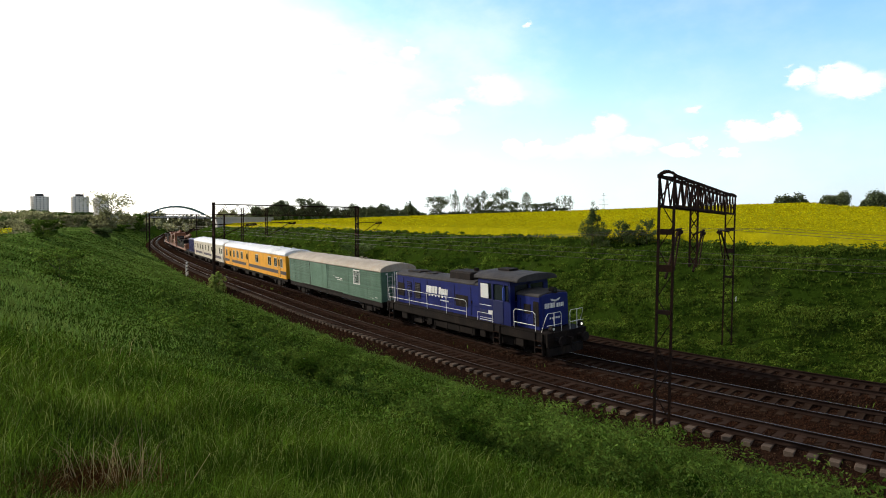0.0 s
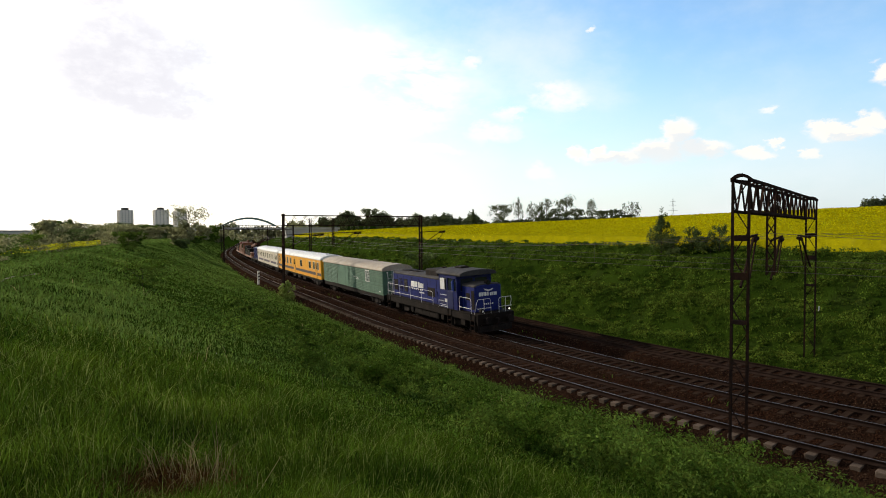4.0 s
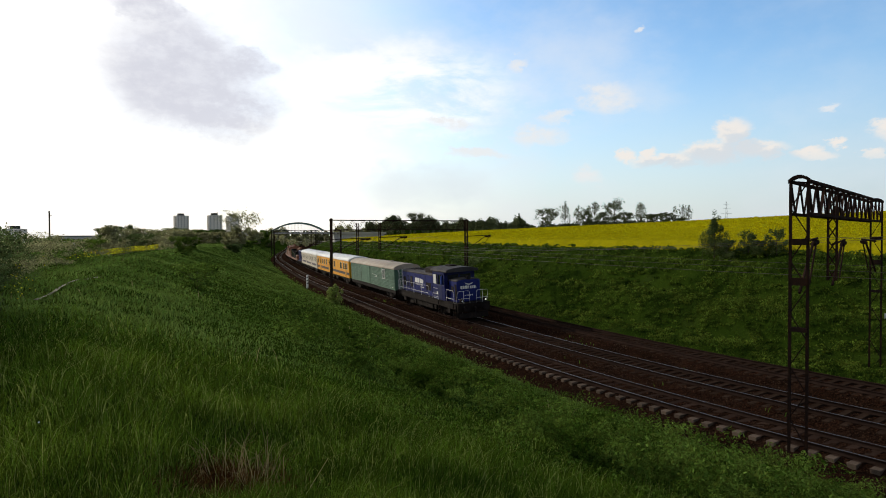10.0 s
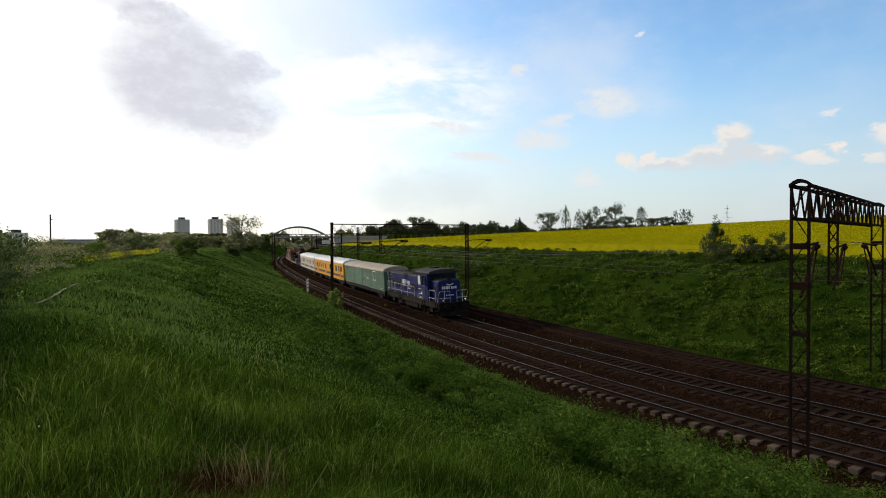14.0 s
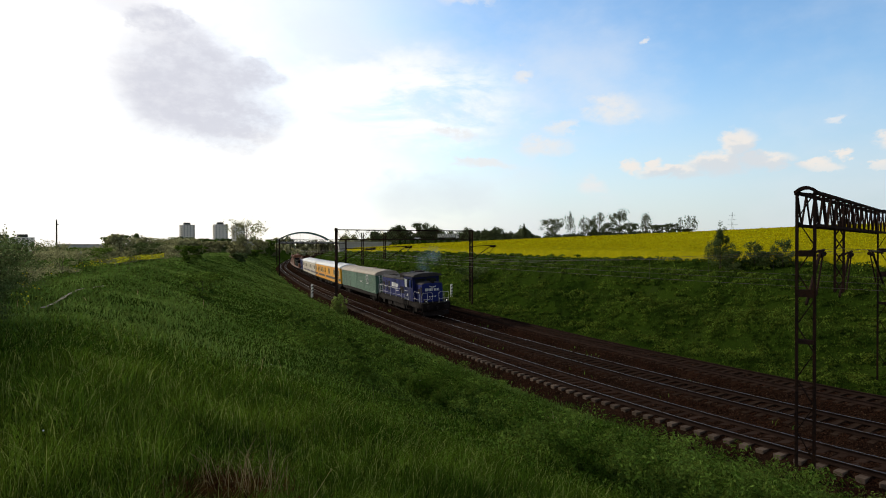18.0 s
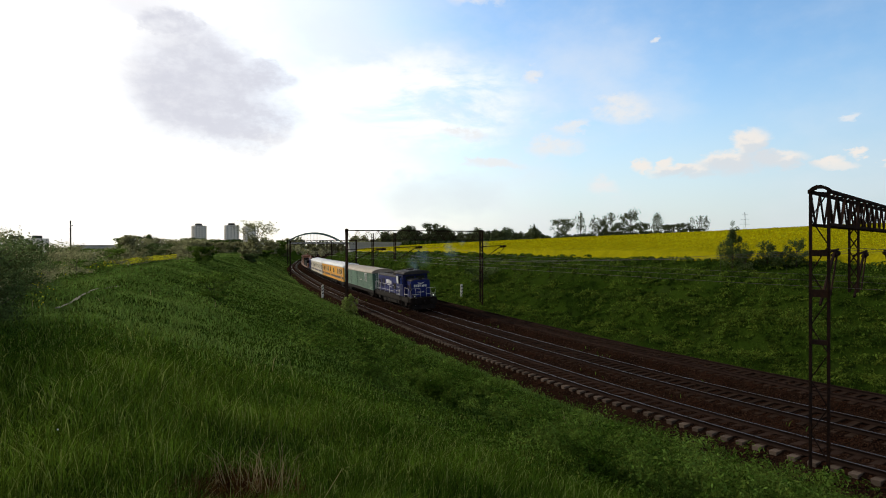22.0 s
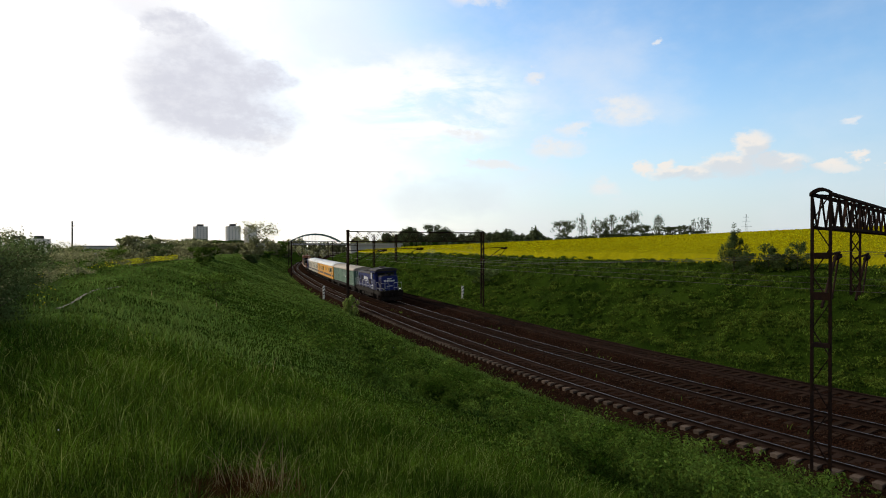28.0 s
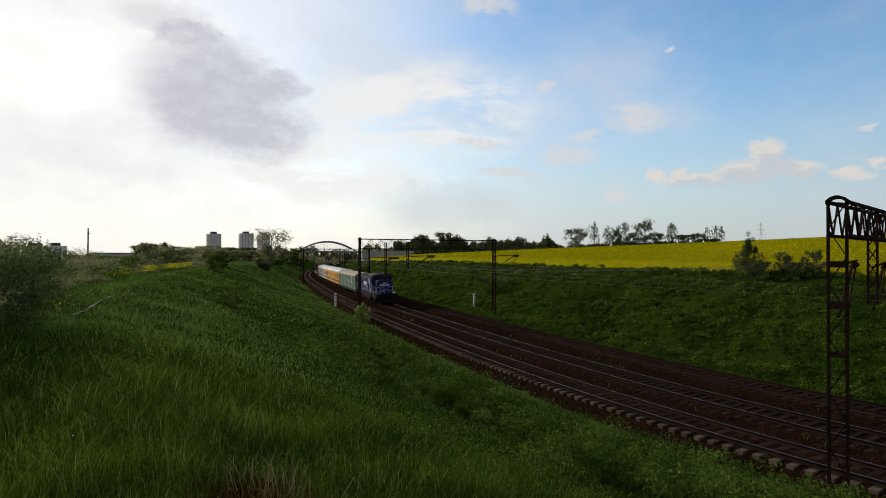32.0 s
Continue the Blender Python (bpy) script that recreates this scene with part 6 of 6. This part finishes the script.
# ---------------------------------------------------------------- town, bridge, road
def tower_block(az, r, width, depth, top, label, turn=20.0):
    x, y, z = spot(az, r)
    root = tagged(new("tower_block"), label, "tower block", "tower blocks")
    root.matrix_basis = pose(x, y, z, 0, 0, -az + turn)
    h = top - z
    part("wall", Shape().box(-width / 2, width / 2, -depth / 2, depth / 2, -1, h, 0.1), M["blockwhite"], root)
    part("roof_house", Shape().box(-width * 0.25, width * 0.2, -depth * 0.25, depth * 0.25, h - 0.02, h + 3.2), M["roofgrey"], root)
    floors = int(h / 3.0)
    for f in range(1, floors):
        zf = h - 3.0 * f
        for col in (-0.36, -0.12, 0.12, 0.36):
            part("window", Shape().box(col * width - 0.65, col * width + 0.65, -depth / 2 - 0.06, -depth / 2 + 0.02, zf + 0.7, zf + 1.8), M["glass"], root)
        part("balcony", Shape().box(-width / 2 - 1.2, -width / 2 + 0.02, -depth * 0.3, depth * 0.1, zf, zf + 1.1), M["concrete"], root)


tower_block(-21.8, 1000, 18, 14, 38.5, "pale tower block of flats on the horizon")
tower_block(-19.1, 1000, 20, 14, 39.5, "pale tower block of flats on the horizon", 12)
tower_block(-17.6, 1010, 16, 14, 38.5, "grey tower block of flats behind a tree", 25)
tower_block(-34.9, 760, 24, 14, 15, "low block of flats beyond the thicket", 10)
tower_block(-33.6, 800, 18, 14, 16, "low block of flats beyond the thicket", 15)
tower_block(-37.4, 820, 26, 14, 17, "low block of flats beyond the thicket", 15)


def long_block():
    x, y, z = spot(-28.6, 700)
    root = tagged(new("long_building"), "long low pale building on the town's edge", "building")
    root.matrix_basis = pose(x, y, z, 0, 0, 28)
    part("wall", Shape().box(-34, 34, -6, 6, -1, 8.8), M["concrete"], root)
    part("roof", Shape().box(-34.5, 34.5, -6.5, 6.5, 8.8, 9.5), M["roofgrey"], root)
    for i in range(16):
        part("window", Shape().box(-32 + i * 4.2, -30 + i * 4.2, -6.08, -5.98, 4.2, 6.2), M["glass"], root)


long_block()


def chimney():
    x, y, z = spot(-31.4, 330)
    root = tagged(new("mast_pole"), "tall thin dark pole above the scrub", "pole")
    root.matrix_basis = pose(x, y, z)
    part("shaft", Shape().rod((0, 0, -1), (0, 0, 19.0 - z), 0.38, 8, 0.3), M["bark"], root)
    part("bracket", Shape().bar((-0.2, 0, 16.5 - z), (1.0, 0, 16.8 - z), 0.3), M["bark"], root)


chimney()


def pylon(az, r, top):
    x, y, z = spot(az, r)
    root = tagged(new("power_pylon"), "grey lattice electricity pylon far behind the field", "pylon", "pylons")
    root.matrix_basis = pose(x, y, z, 0, 0, -az)
    h = top - z
    for sx, sy in ((-1, -1), (1, -1), (1, 1), (-1, 1)):
        part("leg", Shape().bar((sx * 2.6, sy * 2.6, 0), (sx * 0.3, sy * 0.3, h), 0.28), M["concrete"], root)
    for u, w in ((0.7, 6.5), (0.82, 5.0), (0.93, 3.6)):
        part("cross_arm", Shape().bar((-w, 0, h * u), (w, 0, h * u), 0.3), M["concrete"], root)
    lace = Shape()
    for i in range(9):
        a, b = 2.6 - 2.3 * i / 9, 2.6 - 2.3 * (i + 1) / 9
        e = 1 if i % 2 else -1
        lace.bar((-e * a, -a, h * i / 9), (e * b, -b, h * (i + 1) / 9), 0.18)
    part("lacing", lace, M["concrete"], root)


pylon(26.3, 900, 51), pylon(33.3, 1300, 60)


def road_bridge():
    """A road bridge with a steel arch over the far end of the cutting."""
    s = 332.0
    c = along(s, 5.0)
    root = tagged(new("road_bridge"), "road bridge with a green steel arch over the railway", "bridge")
    root.matrix_basis = pose(c.x, c.y, 0, 0, 0, math.degrees(heading(s)) + 4)
    part("deck", Shape().box(-24, 48, -4, 4, 8.2, 9.0, 0.1), M["concrete"], root)
    part("edge_beam", Shape().box(-30, 48, -4.3, -4.05, 8.0, 9.1), M["concrete"], root)
    part("railing", Shape().box(-30, 48, -4.25, -4.15, 10.1, 10.22), M["bridge"], root)
    for y in (-3.9, 3.9):
        pts = [(-12 + 26.5 * i / 16, y, 9.9 + 4.0 * (1 - (i / 8 - 1) ** 2)) for i in range(17)]
        v = [(px, y + e * 0.4, pz + h) for px, _, pz in pts for e, h in ((-1, -0.38), (1, -0.38), (1, 0.38), (-1, 0.38))]
        f = [(4 * i + j, 4 * i + (j + 1) % 4, 4 * i + 4 + (j + 1) % 4, 4 * i + 4 + j) for i in range(16) for j in range(4)]
        a = part("arch", Shape().add(v, [q[::-1] for q in f]), M["bridge"], root)
        for i in range(2, 15):
            part("hanger", Shape().rod((pts[i][0], y, 9.05), pts[i], 0.06, 5), M["bridge"], a)
    for i in range(14):
        part("railing_post", Shape().box(-29.5 + i * 5.8, -29.35 + i * 5.8, -4.25, -4.15, 9.1, 10.1), M["bridge"], root)
    part("abutment", Shape().box(20, 47, -3.9, 5, -1.5, 8.2), M["concrete"], root)
    part("abutment", Shape().box(-30, -17, -3.9, 5, -1.5, 8.2), M["concrete"], root)


road_bridge()


def distance_post(s, o, h, label):
    p = along(s, o)
    root = tagged(new("distance_post"), label, "marker post", "marker posts")
    z = float(ground_z(np.array([p.x]), np.array([p.y]))[0])
    root.matrix_basis = frame_at(s, o, z) @ pose(0, 0, 0, 0, 0, 8)
    part("post", Shape().box(-0.14, 0.14, -0.09, 0.09, -0.2, h, 0.02), M["white"], root)
    for i in range(3):
        zz = h * (0.30 + 0.23 * i)
        stripe = Shape().add([(-0.145, -0.096, zz), (0.145, -0.096, zz + 0.14), (0.145, -0.096, zz + 0.30), (-0.145, -0.096, zz + 0.16)], [(0, 1, 2, 3)])
        part("stripe", stripe, M["black"], root, "slanted black stripe")


distance_post(90.5, -2.1, 2.0, "white concrete marker post with black stripes")
distance_post(78.0, 15.2, 1.9, "white marker post with slanted black stripes")


def flower_strips():
    rng = np.random.default_rng(31)
    n = 1150
    a = np.concatenate([rng.uniform(-32.6, -24.0, n // 2), rng.uniform(-27.2, -23.6, n - n // 2)])
    r = np.interp(a, [-33, -31.9, -28.4, -24.2, -23.4], [38, 43, 64, 104, 112]) * rng.normal(1.0, 0.035, n)
    x, y = r * np.sin(np.radians(a)), r * np.cos(np.radians(a))
    keep = rng.random(n) < ease(waves(x, y, 5.0, 2.0) + 0.5 * waves(x, y, 17.0, 4.0) + 1.2 * ease(a, -28.2, -26.6), -0.1, 0.7)
    x, y, r = x[keep], y[keep], r[keep]
    c = np.stack([x, y, ground_z(x, y) + rng.uniform(0.5, 1.1, len(x))], -1)
    stuff("yellow_wild_flowers", leaf_mesh("yellow_wild_flowers", c, 0.002 * r, rng, M["goldweed"], 0.5, 1.1), "broken strip of yellow wild flowers behind the ridge", "flowers")
    k = 40
    a, r = rng.normal(-33.4, 0.45, k), rng.normal(17.0, 0.5, k)
    x, y = r * np.sin(np.radians(a)), r * np.cos(np.radians(a))
    z = ground_z(x, y)
    c = np.stack([x, y, z + rng.uniform(0.4, 1.15, k)], -1)
    stuff("yellow_wild_flowers", leaf_mesh("yellow_wild_flowers", c, 0.04, rng, M["goldweed"], 0.5, 1.1), "yellow flower stalks before the thicket", "flowers")


flower_strips()


def footpath():
    """A trodden pale path along the ridge's far side."""
    pts = [spot(-32.4 + 4.4 * i / 24, 20.0 + 13.0 * (i / 24) ** 1.2) for i in range(25)]
    v = []
    for i, p in enumerate(pts):
        a, b = Vector(pts[max(0, i - 1)]), Vector(pts[min(24, i + 1)])
        d = (b - a).normalized()
        nrm = Vector((d.y, -d.x, 0)) * (0.05 + 0.02 * math.sin(i * 1.9))
        for e in (-1, 1):
            q = Vector(p) + nrm * e
            v.append((q.x, q.y, zg(q.x, q.y) + 0.1))
    f = [(2 * i, 2 * i + 1, 2 * i + 3, 2 * i + 2) for i in range(24)]
    ob = new("footpath", big_mesh("footpath", v, f, M["sand"]))
    tagged(ob, "narrow trodden sandy footpath through the grass", "path", kind="structure")


footpath()


# ---------------------------------------------------------------- road behind the field, and the lorry on it
ROAD_Y, ROAD_Z = 455.0, 11.7


def road():
    s = Shape()
    s.prism([(ROAD_Y - 14, -6.0), (ROAD_Y + 16, -6.0), (ROAD_Y + 5, ROAD_Z), (ROAD_Y - 4, ROAD_Z)], -30, 110, 0.0)
    ob = new("road_bank", s.mesh("road_bank"))
    ob.data.materials.append(M["soil"])
    tagged(ob, "low grassy embankment carrying the road behind the field", "embankment", kind="structure")
    r = new("road", Shape().box(-30, 110, ROAD_Y - 3.5, ROAD_Y + 3.5, ROAD_Z + 0.004, ROAD_Z + 0.05).mesh("road"))
    r.data.materials.append(M["asphalt"])
    tagged(r, "grey asphalt road behind the rape field", "road", kind="structure")


road()


def lorry():
    root = tagged(new("lorry"), "white articulated lorry driving along the road", "lorry")
    part("trailer_box", Shape().box(-9.6, 3.6, -1.25, 1.25, 1.2, 4.0, 0.06), M["lorrywhite"], root)
    part("chassis", Shape().box(-9.4, 6.0, -0.9, 0.9, 0.8, 1.2), M["black"], root)
    cab = part("cab", Shape().prism([(-1.22, 0.7), (1.22, 0.7), (1.22, 3.4), (1.0, 3.75), (-1.0, 3.75), (-1.22, 3.4)], 4.0, 6.3, 0.25), M["lorrywhite"], root)
    part("windscreen", Shape().box(6.28, 6.33, -1.05, 1.05, 2.1, 3.0), M["glass"], cab)
    part("side_window", Shape().box(5.2, 6.0, -1.24, -1.2, 2.1, 3.0), M["glass"], cab)
    for x in (-8.4, -7.1, -5.8, 3.2, 5.4):
        for y in (-1.05, 1.05):
            part("wheel", Shape().rod((x, y - 0.16, 0.5), (x, y + 0.16, 0.5), 0.5, 14), M["black"], root)
    return root


LORRY = lorry()


def smoke_puffs():
    """Thin exhaust smoke: each puff a rigid ball of thin sheets."""
    rng = np.random.default_rng(77)
    puffs = []
    for i in range(18):
        c = rng.normal(0, 0.05, (2, 3))
        root = new("exhaust_smoke", leaf_mesh("exhaust_smoke", c, np.full(2, 2.3), rng, M["smoke"], 0.0, 1.0))
        tagged(root, "thin bluish puff of diesel exhaust smoke", "smoke", "exhaust smoke", "stuff")
        puffs.append(root)
    return puffs


PUFFS = smoke_puffs()


def small_car():
    root = tagged(new("car"), "small white car following the lorry", "car")
    part("body", Shape().prism([(-0.85, 0.3), (0.85, 0.3), (0.85, 0.9), (-0.85, 0.9)], -2.1, 2.1, 0.12), M["lorrywhite"], root)
    part("cabin", Shape().prism([(-0.78, 0.88), (0.78, 0.88), (0.62, 1.42), (-0.62, 1.42)], -1.5, 0.9, 0.3), M["lorrywhite"], root)
    part("side_window", Shape().box(-1.1, 0.6, -0.76, -0.70, 0.95, 1.32), M["glass"], root)
    for x in (-1.3, 1.3):
        for y in (-0.78, 0.78):
            part("wheel", Shape().rod((x, y - 0.1, 0.32), (x, y + 0.1, 0.32), 0.32, 12), M["black"], root)
    return root


CAR = small_car()


# ---------------------------------------------------------------- movement
def motions():
    """The train rolls away along the middle track; every wheelset turns by the way it goes."""
    for root, back, pivot in VEHICLES:
        walk(root, [(t / 2, stand(front_at(t / 2) + back, pivot)) for t in range(65)])
    start = front_at(0)
    for axle, x, r in SPIN:
        walk(axle, [(t / 5, pose(x, 0, r, 0, -math.degrees((front_at(t / 5) - start) / r), 0)) for t in range(161)])

    # the lorry crosses behind the field
    # (the road climbs out of a dip behind the bridge)
    for thing, x0 in ((LORRY, 13.0), (CAR, -11.5)):
        rows = []
        for t in (0, 8, 14, 15, 16, 17, 18, 20, 24, 28, 32):
            x = x0 + 20.6 * (t - 18)
            rows.append((t, pose(x, ROAD_Y, ROAD_Z + 0.05 - max(0.0, min(9.0, 0.22 * (-24 - x))) - max(0.0, min(14.0, 0.22 * (x - 104))))))
        walk(thing, rows)

    # puffs wait inside the hood, leave by the exhaust one after another, rise slowly and thin out
    back, pivot = VEHICLES[0][1], VEHICLES[0][2]
    for i, puff in enumerate(PUFFS):
        born = 14.8 + 0.48 * i
        sway = Vector((math.sin(i * 2.1), math.sin(i * 1.3 + 1), 0.5 + 0.5 * math.sin(i * 3.7)))
        rows = []
        for t in sorted({*range(0, 33, 4), 2, 6, 10, 14, 15, 16, 17, 18, 19, 21, 22, 23, 25, 26, 27, 30, born, born + 0.4}):
            q = stand(front_at(t) + back, pivot) @ Vector((-0.4, 0.0, 2.3))
            if t > born:
                u = t - born
                late = max(0.0, u - 3.5)
                q = stand(front_at(born) + back, pivot) @ Vector((0.3, 0.2, 2.5)) + Vector((0.2 * u, 0.5 * u, 1.5 * u ** 0.65)) + sway * (0.24 * u)
                q += Vector((3.0, 26.0, -1.6)) * late + sway * (1.2 * late)
            rows.append((t, pose(q.x, q.y, q.z, 0, 0, 25 * i)))
        walk(puff, rows)


motions()
